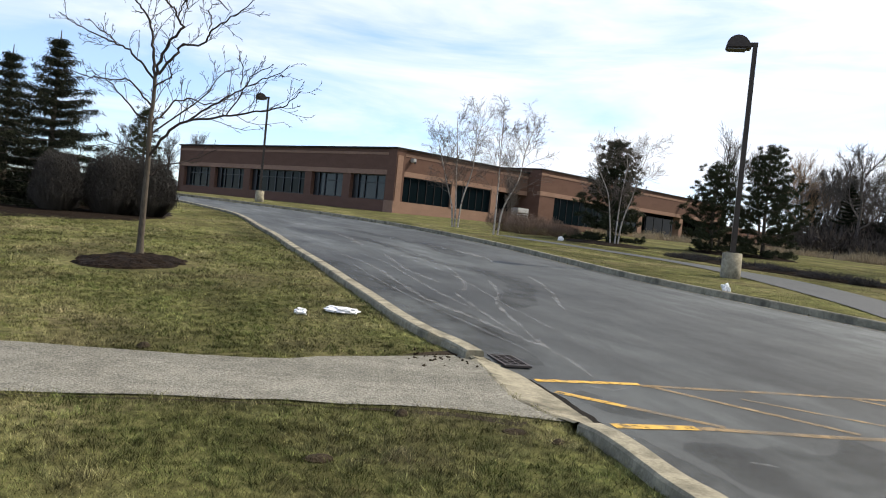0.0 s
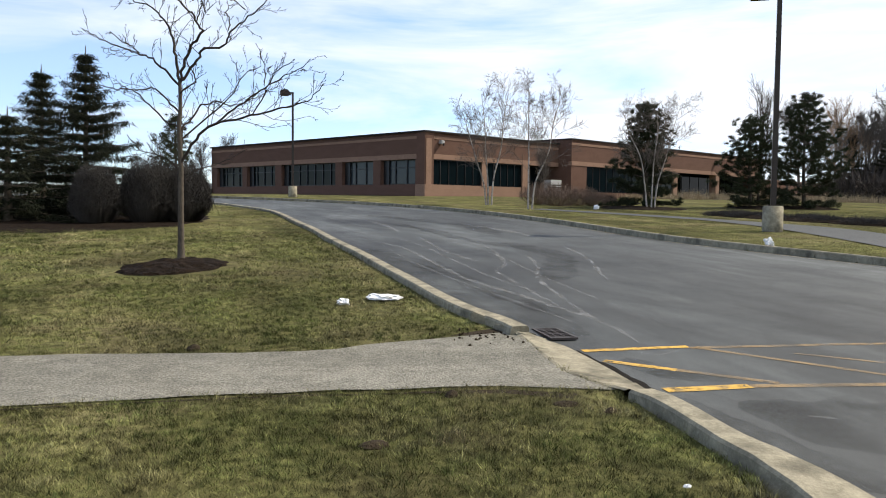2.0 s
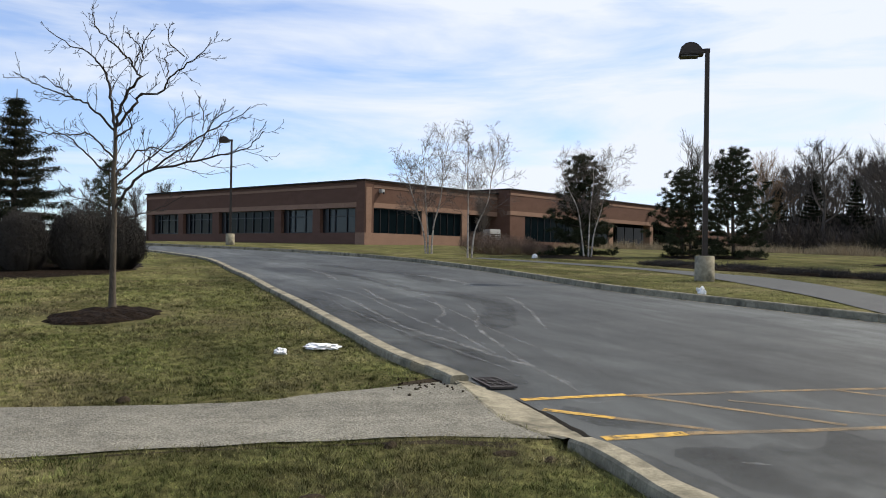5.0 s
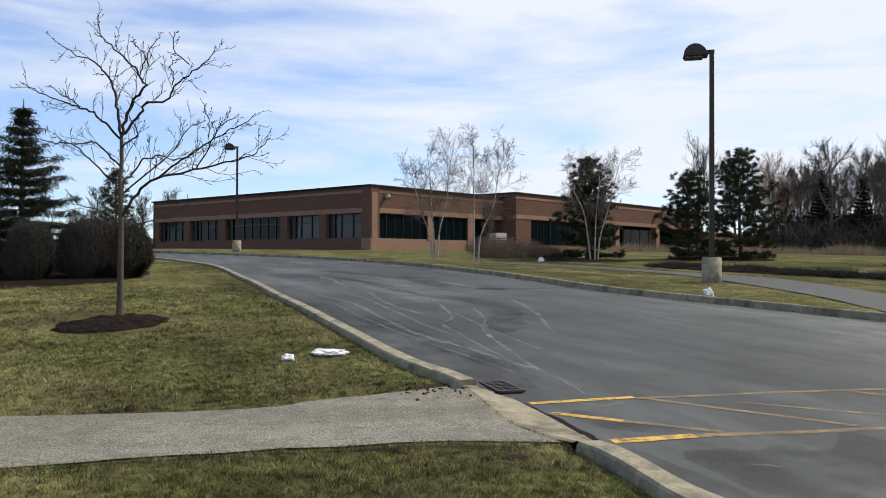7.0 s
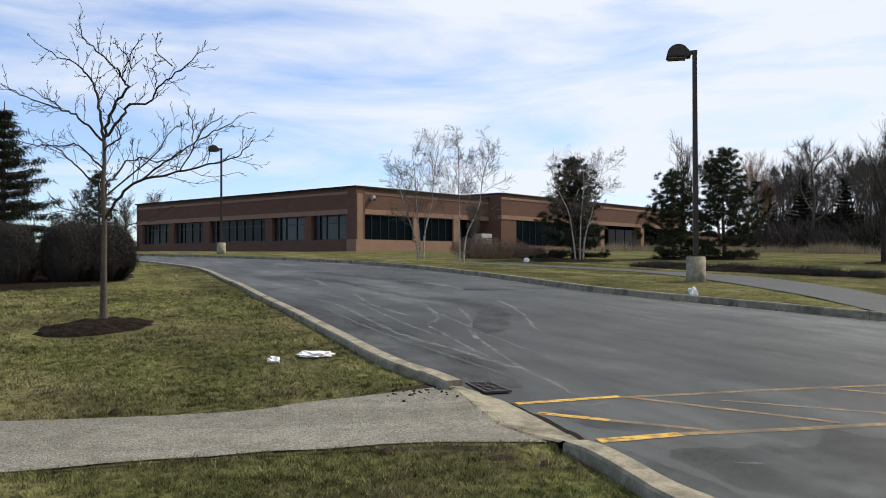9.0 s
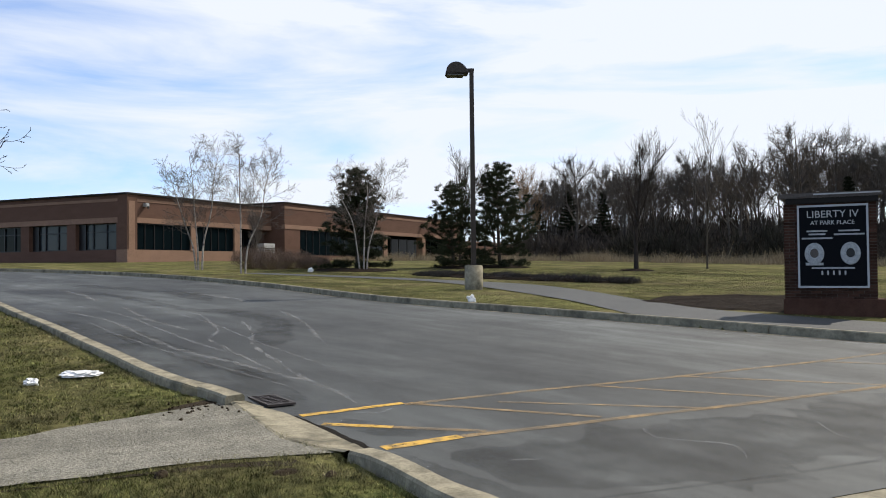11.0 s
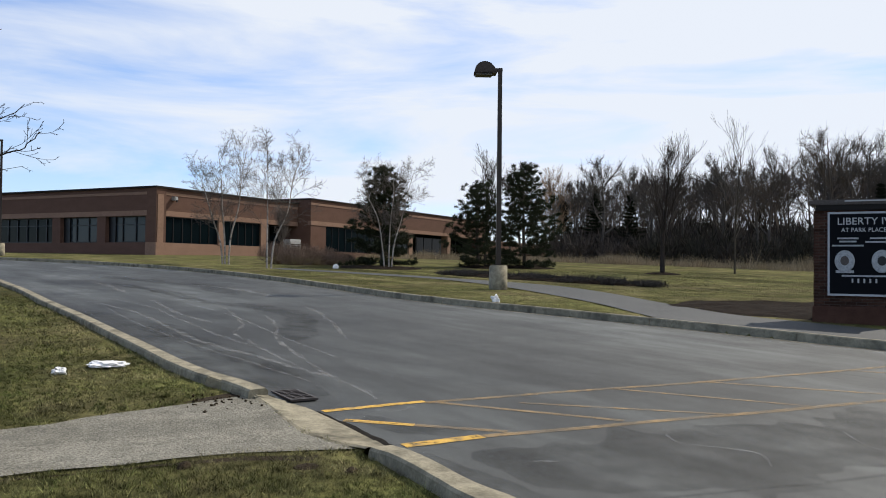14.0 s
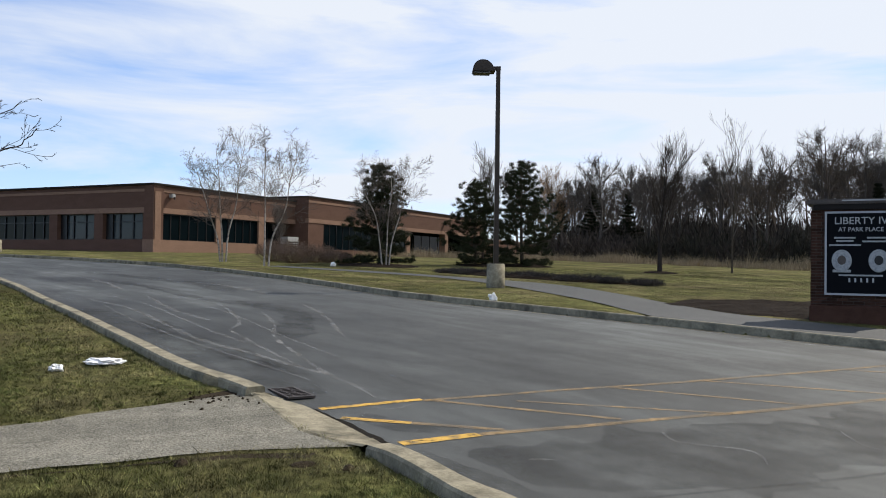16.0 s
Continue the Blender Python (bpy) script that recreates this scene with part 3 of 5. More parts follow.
broken_kerb()
R = -0.045
for pts, w, m in (([(0.98, 7.74), (2.05, 8.06)], 0.10, M_YELLOW), ([(2.05, 8.0), (3.9, 8.4), (5.24, 8.64), (6.69, 8.96), (8.35, 9.33), (10.0, 9.77)], 0.09, M_FADED),
                  ([(1.12, 7.34), (1.7, 7.05)], 0.10, M_YELLOW), ([(1.7, 7.05), (2.44, 6.68)], 0.09, M_FADED),
                  ([(1.45, 6.36), (2.17, 6.56)], 0.13, M_YELLOW), ([(2.17, 6.56), (3.25, 6.72), (4.25, 6.9), (5.24, 7.05), (6.1, 7.21), (7.65, 7.5), (11, 8.2)], 0.10, M_FADED),
                  ([(2.1, 8.03), (3.68, 6.92)], 0.08, M_FADED), ([(3.0, 7.86), (4.95, 6.98)], 0.06, M_FADED), ([(4.35, 8.47), (6.04, 7.23)], 0.07, M_FADED), ([(5.72, 8.75), (7.72, 7.55)], 0.07, M_FADED),
                  ([(8.35, 9.3), (10.0, 8.3)], 0.08, M_FADED)):
    ribbon("painted_line", pts, w, R, m, road, "bright yellow painted line" if m is M_YELLOW else "faded yellow painted line", 0.3, 0.25)
for pts, w in (([(-3.1, 21.0), (-1.85, 18.6), (-1.1, 16.2), (-0.25, 13.1), (0.75, 10.9), (1.42, 9.2), (1.6, 8.2)], 0.16), ([(-2.9, 22.5), (-1.5, 19.4), (-0.75, 16.7), (0.1, 13.6), (0.95, 11.3)], 0.10), ([(0.95, 17.4), (1.05, 15.3), (0.95, 13.0), (1.15, 11.1), (1.25, 10.0), (1.62, 8.6)], 0.12),
               ([(-1.6, 21.5), (-0.85, 18.0), (-0.4, 16.6), (0.0, 15.6)], 0.2), ([(1.4, 7.8), (1.7, 7.66), (1.95, 7.95)], 0.07), ([(-4.4, 30.0), (-3.0, 26.2), (-2.4, 23.5)], 0.3), ([(-0.6, 27.5), (0.9, 24.5), (1.6, 22.0)], 0.35),
               ([(3.9, 6.6), (3.75, 6.1), (4.2, 5.7), (4.05, 5.3)], 0.05), ([(2.3, 5.75), (2.5, 5.7)], 0.10), ([(5.5, 6.2), (5.3, 5.7), (5.45, 5.4)], 0.05),
               ([(5.6, 20.0), (6.5, 18.3), (7.8, 15.9), (8.6, 14.4), (9.2, 13.2)], 0.2), ([(9.0, 13.0), (10.0, 11.5), (11.5, 9.4)], 0.25)):
    ribbon("salt_stain", pts, w * 0.55, R - 0.002, M_SALT, road, "pale salt stain", 0.07, 2.2)
drift = random.Random(8)
for pts, w in (([(-3.6, 23.5), (-2.2, 19.4), (-1.3, 16.6), (-0.4, 13.5), (0.55, 11.0), (1.3, 9.2)], 0.05), ([(-2.2, 24.0), (-0.9, 20.0), (0.1, 16.6), (0.8, 13.2), (1.5, 10.6), (1.9, 8.9)], 0.06), ([(-0.9, 22.0), (0.4, 18.6), (0.75, 15.8), (0.7, 13.4), (1.4, 10.4)], 0.05), ([(1.9, 19.5), (2.1, 16.5), (2.0, 13.5), (2.4, 11.0)], 0.08)):
    shift = drift.uniform(-0.35, 0.35)
    a, b = drift.choice(((0, None), (1, None), (0, -1)))
    ribbon("salt_stain", [(x + shift + drift.uniform(-0.08, 0.08), y + drift.uniform(-0.5, 0.5)) for x, y in pts[a:b]], w * drift.uniform(0.5, 1.4), R - 0.002, M_SALT, road, "pale salt stain", 0.09, 2.2)
for pts, w in (([(-0.4, 20.6), (1.0, 19.0), (1.6, 17.0), (1.45, 15.0), (1.2, 13.0)], 0.75), ([(-4.6, 33), (-2.2, 29.5), (-0.4, 26.6), (0.5, 23)], 0.9), ([(-3.2, 28), (-1.4, 24.0), (-0.3, 20.6)], 0.5),
               ([(-2.6, 18.2), (-1.75, 15.6), (-0.9, 13.1), (-0.05, 10.9), (0.7, 9.4), (1.1, 8.5)], 0.9), ([(-1.3, 16.2), (-0.5, 13.6), (0.4, 11.2), (1.1, 9.6)], 0.5),
               ([(1.45, 6.2), (1.75, 5.4), (2.05, 4.65), (2.3, 4.3)], 0.35), ([(1.9, 6.0), (3.2, 5.6), (5.0, 5.8), (8.2, 6.4)], 1.5), ([(2.3, 4.75), (3.2, 4.8), (5.2, 5.0), (8, 5.5)], 0.05), ([(1.35, 7.5), (1.6, 6.9), (2.1, 6.75)], 0.25)):
    ribbon("asphalt_seam", pts, w, R - 0.003, M_PATCH, road, "darker asphalt patch", 0.12, 0.8)
# narrow ragged dark line following the foot of the ramp and near kerb
ribbon("edge_crack", [(0.92, 7.75), (1.02, 7.4), (1.15, 7.0), (1.3, 6.45), (1.35, 6.0), (1.43, 5.65), (1.53, 5.3), (1.61, 5.0), (1.71, 4.72), (1.86, 4.5), (2.05, 4.26)], 0.075, R + 0.001, M_EDGE_LINE, road, "dark line along the kerb", 0.06, 1.4)
foot = RIGHT_EDGE[40:] - (0.09, 0.03)
ribbon("gutter_line", [tuple(p) for p in foot[::4]], 0.13, R - 0.001, M_CONCRETE, road, "pale concrete gutter line", 0.5, 0.3)


def build_grate():
    g = empty("storm_drain", Matrix.Translation(at(0.78, 8.52, -0.049)) @ Matrix.Rotation(radians(14), 4, "Z") @ Matrix.Diagonal((0.55, 0.85, 1, 1)), "black cast-iron storm drain grate beside the kerb", "drain")
    # no hole below the bars: a flat black plate paints the pit's darkness
    boxed("pit_shade_plate", (-0.24, 0.24, -0.36, 0.36, -0.003, 0.004), M_PIT_SHADE, g)
    bm = bmesh.new()
    for x0, x1, y0, y1 in ((-0.26, -0.22, -0.38, 0.38), (0.22, 0.26, -0.38, 0.38), (-0.22, 0.22, -0.38, -0.34), (-0.22, 0.22, 0.34, 0.38)):
        box(bm, x0, x1, y0, y1, 0.0, 0.022)
    part("frame", bm, M_IRON, g)
    for k in range(6):
        boxed("bar", (-0.22, 0.22, -0.28 + k * 0.112 - 0.012, -0.28 + k * 0.112 + 0.012, 0.004, 0.02), M_IRON, g)
    for x in (-0.08, 0.08):
        boxed("bar", (x - 0.012, x + 0.012, -0.34, 0.34, 0.005, 0.017), M_IRON, g)


build_grate()


def mound(name, cx, cy, rx, ry, h, material, label, turn=0.0, kind="structure", category="mulch bed", seed=0.0):
    """A low uneven heap with a ragged edge."""
    vs, fs, rings, n = [at(cx, cy, h)], [], 9, 48
    for k in range(1, rings + 1):
        for j in range(n):
            a = 2 * math.pi * j / n
            edge = 1 + 0.10 * noise.noise(Vector((3 * math.cos(a), 3 * math.sin(a), seed)))
            x, y = rx * math.cos(a) * edge * k / rings, ry * math.sin(a) * edge * k / rings
            x, y = cx + x * math.cos(turn) - y * math.sin(turn), cy + x * math.sin(turn) + y * math.cos(turn)
            z = h * (1 - (k / rings) ** 2) + (0.02 + 0.25 * h) * noise.noise(Vector((x * 5, y * 5, seed))) * (k < rings) - (0.04 if k == rings else 0)
            vs.append(at(x, y, z))
    for j in range(n):
        fs.append((0, 1 + j, 1 + (j + 1) % n))
    for k in range(rings - 1):
        for j in range(n):
            a, b = 1 + k * n + j, 1 + k * n + (j + 1) % n
            fs.append((a, a + n, b + n, b))
    ob = raw(name, vs, fs, material)
    return tagged(ob, label, category, "", kind)


mound("mulch_ring", -5.2, 13.65, 0.86, 1.3, 0.12, M_MULCH, "ring of dark bark mulch round a young tree", radians(-8))
mound("mulch_bed_evergreens", -14.2, 27.0, 5.2, 7.5, 0.10, M_MULCH, "dark mulch bed under shrubs and spruces", radians(15), seed=2.0)
mound("mulch_bed_sign", 15.6, 17.6, 4.6, 3.5, 0.12, M_MULCH, "dark mulch bed round the brick sign", radians(-30), seed=4.0)
mound("mulch_ring_birches", 8.4, 43.2, 2.4, 2.4, 0.12, M_MULCH, "mulch round pale birches and a pine", 0, seed=5.0)
mound("mulch_ring_pine", 18.3, 47.4, 2.0, 2.2, 0.15, M_MULCH, "mulch round a pine", 0, seed=6.0)
mound("mulch_ring_pear", 15.4, 46.2, 1.7, 1.8, 0.15, M_MULCH, "mulch round a bare tree", 0, seed=7.0)
mound("mulch_ring_lone", 23.8, 40.4, 1.0, 1.2, 0.10, M_MULCH, "mulch round a bare tree on the lawn", 0, seed=8.0)
mound("mulch_strip", 13.2, 32.2, 0.95, 5.6, 0.16, M_MULCH, "dark planting strip beside the footpath", radians(35), seed=9.0)


# ---- office building ----
def build_office():
    g = empty("office_building", Matrix.Translation((-4.70, 67.8, 2.42)) @ Matrix.Rotation(radians(48), 4, "Z"), "low brown brick office building with dark ribbon windows", "building")
    H, HEAD, SILL, LY, LX = 5.22, 2.92, 0.80, 34.5, 18.3

    def wall_y(x, y0, y1, z0, z1, m, name, proud=0.0, label=""):  # on the face that looks to -x
        return boxed(name, (x - proud, x + 0.35, y0, y1, z0, z1), m, g, label)

    # long face with five window bays
    wall_y(0, 0.004, LY, HEAD + 0.42, H - 0.06, M_BRICK_FAR, "wall")
    wall_y(0, 0.004, LY, -1.2, SILL, M_BRICK_FAR, "wall")
    wall_y(0, 0.004, LY, HEAD, HEAD + 0.42, M_BAND, "lintel_band", 0.05, "tan lintel band")
    wall_y(0, 0.004, LY, H - 0.62, H - 0.40, M_BAND, "cornice_band", 0.04, "tan band below the roof edge")
    bays = ((1.15, 5.6), (6.6, 11.0), (12.0, 20.8), (21.9, 27.2), (28.1, 33.4))
    edges = [0.0] + [v for b in bays for v in b] + [LY]
    for a, b in zip(edges[::2], edges[1::2]):
        wall_y(0, a + 0.004, b, SILL, HEAD, M_BRICK_FAR, "pier")
    for (a, b), n in zip(bays, (3, 3, 7, 4, 4)):
        w = empty("window", Matrix(), "", "")
        w.parent = g
        for key in ("label", "category"):
            if key in w:
                del w[key]
        boxed("window_pane", (0.50, 0.52, a, b, SILL, HEAD), M_PANE if n > 3 else M_PALE_PANE, w)
        boxed("blind", (0.64, 0.66, a, b, SILL + 0.02, HEAD - 0.02), M_FRAME_SHADE if n > 3 else M_BLIND, w)
        bm = bmesh.new()
        box(bm, 0.42, 0.54, a, b, HEAD - 0.09, HEAD)
        box(bm, 0.42, 0.54, a, b, SILL, SILL + 0.09)
        box(bm, 0.42, 0.54, a, b, HEAD - 0.70, HEAD - 0.62)
        part("window_frame", bm, M_FRAME_SHADE, w)
        # black panel paints the shade of the deep recess over the brick jamb
        boxed("jamb_shade", (0.353, 0.5, b - 0.75, b, SILL, HEAD), M_FRAME_SHADE, w, "black panel standing in for shade in the window recess")
        boxed("reveal", (0.35, 0.6, a, b, SILL - 0.3, SILL), M_BRICK_FAR, w)
        boxed("reveal", (0.35, 0.6, a, b, HEAD, HEAD + 0.3), M_BAND, w)
        for k in range(n + 1):
            y = a + (b - a) * k / n
            boxed("mullion", (0.41, 0.55, max(a, y - 0.06), min(b, y + 0.06), SILL, HEAD), M_FRAME_SHADE, w)
    # corner pier and short face
    boxed("corner_pier", (-0.12, 0.9, -0.12, 0.9, -1.2, H - 0.10), M_BRICK_FAR, g)
    boxed("corner_base", (-0.18, 0.96, -0.18, 0.96, -1.2, SILL), M_BAND, g, "tan corner base")
    boxed("corner_face", (0.0, 0.62, -0.16, -0.1, SILL, H - 0.62), M_BAND, g, "tan corner strip")

    def wall_x(y, x0, x1, z0, z1, m, name, proud=0.0, label="", deep=0.35):
        return boxed(name, (x0, x1, y - proud, y + deep, z0, z1), m, g, label)

    wall_x(0, 0.9, LX, HEAD + 0.42, H - 0.06, M_BRICK_FAR, "wall")
    wall_x(0, 0.9, LX, HEAD, HEAD + 0.42, M_BAND, "lintel_band", 0.05, "tan lintel band")
    wall_x(0, 0.9, LX, H - 0.62, H - 0.40, M_BAND, "cornice_band", 0.04, "tan band below the roof edge")
    wall_x(0, 0.9, 13.6, -1.2, SILL, M_BAND, "wall", 0.0, "tan base wall")
    wall_x(0, 7.05, 7.75, SILL, HEAD, M_BAND, "pier", 0.06)
    wall_x(0, 12.7, 13.6, -1.2, HEAD, M_BAND, "pier", 0.08)
    for a, b, n in ((0.9, 7.05, 6), (7.75, 12.7, 5), (13.6, LX, 4)):
        low = SILL if a < 13 else -0.2
        deep = 0.14 if a < 13 else 1.6
        w = new("window")
        w.parent = g
        boxed("window_pane", (a, b, deep, deep + 0.02, low, HEAD), M_PANE, w)
        for k in range(n + 1):
            x = a + (b - a) * k / n
            boxed("mullion", (max(a, x - 0.04), min(b, x + 0.04), deep - 0.05, deep + 0.05, low, HEAD), M_FRAME_SHADE, w)
        boxed("window_frame", (a, b, deep - 0.05, deep + 0.05, HEAD - 0.08, HEAD), M_FRAME_SHADE, w)
    # second wing, standing forward and a little higher
    A, B, Y, H2, HD2 = LX, 62.0, -1.6, 5.65, 3.05
    wall_x(Y, A, B, HD2 + 0.42, H2 - 0.06, M_BRICK_FAR, "wall")
    wall_x(Y, A, B, HD2, HD2 + 0.42, M_BAND, "lintel_band", 0.05, "tan lintel band")
    wall_x(Y, A, B, H2 - 0.62, H2 - 0.40, M_BAND, "cornice_band", 0.04, "tan band below the roof edge")
    wall_x(Y, A, A + 2.6, -1.2, HD2, M_BRICK_FAR, "pier")
    wall_x(Y, A + 2.6, 38.0, -1.2, 0.5, M_BRICK_FAR, "wall")
    boxed("wall", (A, A + 0.35, Y + 0.35, 4.0, -1.2, H2 - 0.06), M_BRICK_FAR, g)
    for a, b, n in ((A + 2.6, 38.0, 14), (38.0, B, 10)):
        deep, low = (0.14, 0.5) if a < 37 else (3.0, -0.4)
        w = new("window")
        w.parent = g
        boxed("window_pane", (a, b, Y + deep, Y + deep + 0.02, low, HD2), M_PANE, w)
        for k in range(n + 1):
            x = a + (b - a) * k / n
            boxed("mullion", (max(a, x - 0.04), min(b, x + 0.04), Y + deep - 0.05, Y + deep + 0.05, low, HD2), M_FRAME_SHADE, w)
    for x in (38.2, 48.6, 60.8):
        boxed("porch_column", (x, x + 0.9, Y, Y + 0.9, -1.2, HD2), M_BAND, g, "tan porch column")
    # roofs, coping, closing walls
    boxed("roof", (0.36, LX + 0.3, 0.36, LY - 0.36, H - 0.5, H - 0.35), M_COPING, g)
    boxed("roof", (A + 0.36, B - 0.3, Y + 0.36, 26, H2 - 0.5, H2 - 0.35), M_COPING, g)
    for d in ((-0.22, 0.4, -0.22, LY + 0.05, H - 0.1, H + 0.03), (0.4, LX, -0.22, 0.4, H - 0.1, H + 0.03), (A - 0.1, B + 0.1, Y - 0.12, Y + 0.4, H2 - 0.1, H2 + 0.03), (A - 0.1, A + 0.4, Y + 0.4, 4.0, H2 - 0.1, H2 + 0.03)):
        boxed("coping", d, M_COPING, g, "dark metal coping")
    boxed("wall", (0, B, 33.9, LY, -1.2, H - 0.1), M_BRICK_FAR, g)
    boxed("wall", (B - 0.35, B, Y + 0.36, 33.9, -1.2, H2 - 0.1), M_BRICK_FAR, g)
    boxed("end_wing", (B + 0.004, 104, Y + 2, Y + 9, -1.2, 2.9), M_BRICK_FAR, g, "low brick end wing")
    boxed("coping", (B, 104.2, Y + 1.8, Y + 9.2, 2.9, 3.1), M_BAND, g)
    boxed("floor_slab", (0.4, B - 0.4, 2.2, 33.8, -0.4, -0.3), M_PATH_DARK, g)
    # added wall, unseen; its black colour stands in for the interior's darkness
    boxed("dark_interior_backing", (4.0, B - 0.5, 5.0, 5.2, -0.3, 4.7), M_FRAME_SHADE, g, "added black wall standing in for the dark interior")
    for x, y, z in ((1.55, -0.2, 4.35), (48.0, Y - 0.2, 4.4)):
        lamp = boxed("wall_lamp", (x, x + 0.38, y - 0.22, y + 0.2, z - 0.16, z + 0.16), M_UNIT if x < 5 else M_FRAME_SHADE, g, "floodlight on the wall", 0.05)
        boxed("bracket", (x + 0.14, x + 0.24, y - 0.3, y - 0.2, z - 0.3, z - 0.1), M_FRAME_SHADE, lamp)
    return g


build_office()


def build_unit(x, y, w, d, h):
    g = empty("air_conditioner", Matrix.Translation(at(x, y, 0.0)) @ Matrix.Rotation(radians(48), 4, "Z"), "pale grey metal air-conditioning cabinet by the wall", "air conditioner")
    boxed("casing", (-w / 2, w / 2, -d / 2, d / 2, 0.02, h), M_UNIT, g, "", 0.03)
    for k in range(5):
        boxed("louvre", (-w / 2 + 0.1, w / 2 - 0.1, -d / 2 - 0.02, -d / 2 + 0.01, 0.3 + k * 0.2, 0.4 + k * 0.2), M_COPING, g)


build_unit(6.75, 78.6, 1.7, 1.0, 1.65)


# ---- lamps ----
def build_lamp():
    g = empty("street_lamp", Matrix(), "tall dark bronze lamp on a round concrete footing", "street lamp", "car park lamps")
    bm = bmesh.new()
    bmesh.ops.create_cone(bm, cap_ends=True, segments=32, radius1=0.31, radius2=0.30, depth=1.3, matrix=Matrix.Translation((0, 0, 0.15)))
    bmesh.ops.bevel(bm, geom=[e for e in bm.edges if all(v.co.z > 0.7 for v in e.verts)], offset=0.025, segments=2, affect="EDGES")
    part("footing", bm, M_CONCRETE, g, "grey concrete footing", True)
    boxed("base_plate", (-0.17, 0.17, -0.17, 0.17, 0.80, 0.83), M_BRONZE, g)
    bm = bmesh.new()
    bmesh.ops.create_cone(bm, cap_ends=True, segments=4, radius1=0.115, radius2=0.095, depth=6.56, matrix=Matrix.Translation((0, 0, 4.08)) @ Matrix.Rotation(radians(45), 4, "Z"))
    part("pole", bm, M_BRONZE, g)
    # quarter-round luminaire reaching to the side, with a flat lens below
    bm = bmesh.new()
    prof = [(-0.10, 7.16), (-0.16, 7.28)] + [(-0.52 + 0.34 * math.cos(a), 7.22 + 0.33 * math.sin(a)) for a in np.linspace(0.5, math.pi, 12)] + [(-0.88, 7.13)]
    front = [bm.verts.new((x, -0.26, z)) for x, z in prof]
    back = [bm.verts.new((x, 0.26, z)) for x, z in prof]
    bm.faces.new(front)
    bm.faces.new(back[::-1])
    for k in range(len(prof)):
        bm.faces.new((front[k], front[(k + 1) % len(prof)], back[(k + 1) % len(prof)], back[k]))
    bmesh.ops.bevel(bm, geom=bm.edges[:], offset=0.03, segments=2, affect="EDGES")
    head = part("luminaire", bm, M_BRONZE, g, "half-round lamp head")
    boxed("lens", (-0.82, -0.28, -0.22, 0.22, 7.10, 7.128), M_LENS, head)
    boxed("arm", (-0.24, 0.08, -0.045, 0.045, 7.24, 7.36), M_BRONZE, g)
    return g


lamp = build_lamp()
lamp.matrix_basis = Matrix.Translation(at(8.98, 25.6)) @ Matrix.Rotation(radians(-14), 4, "Z")
copy_thing(lamp, Matrix.Translation(at(-13.3, 57.2)) @ Matrix.Rotation(radians(12), 4, "Z"))


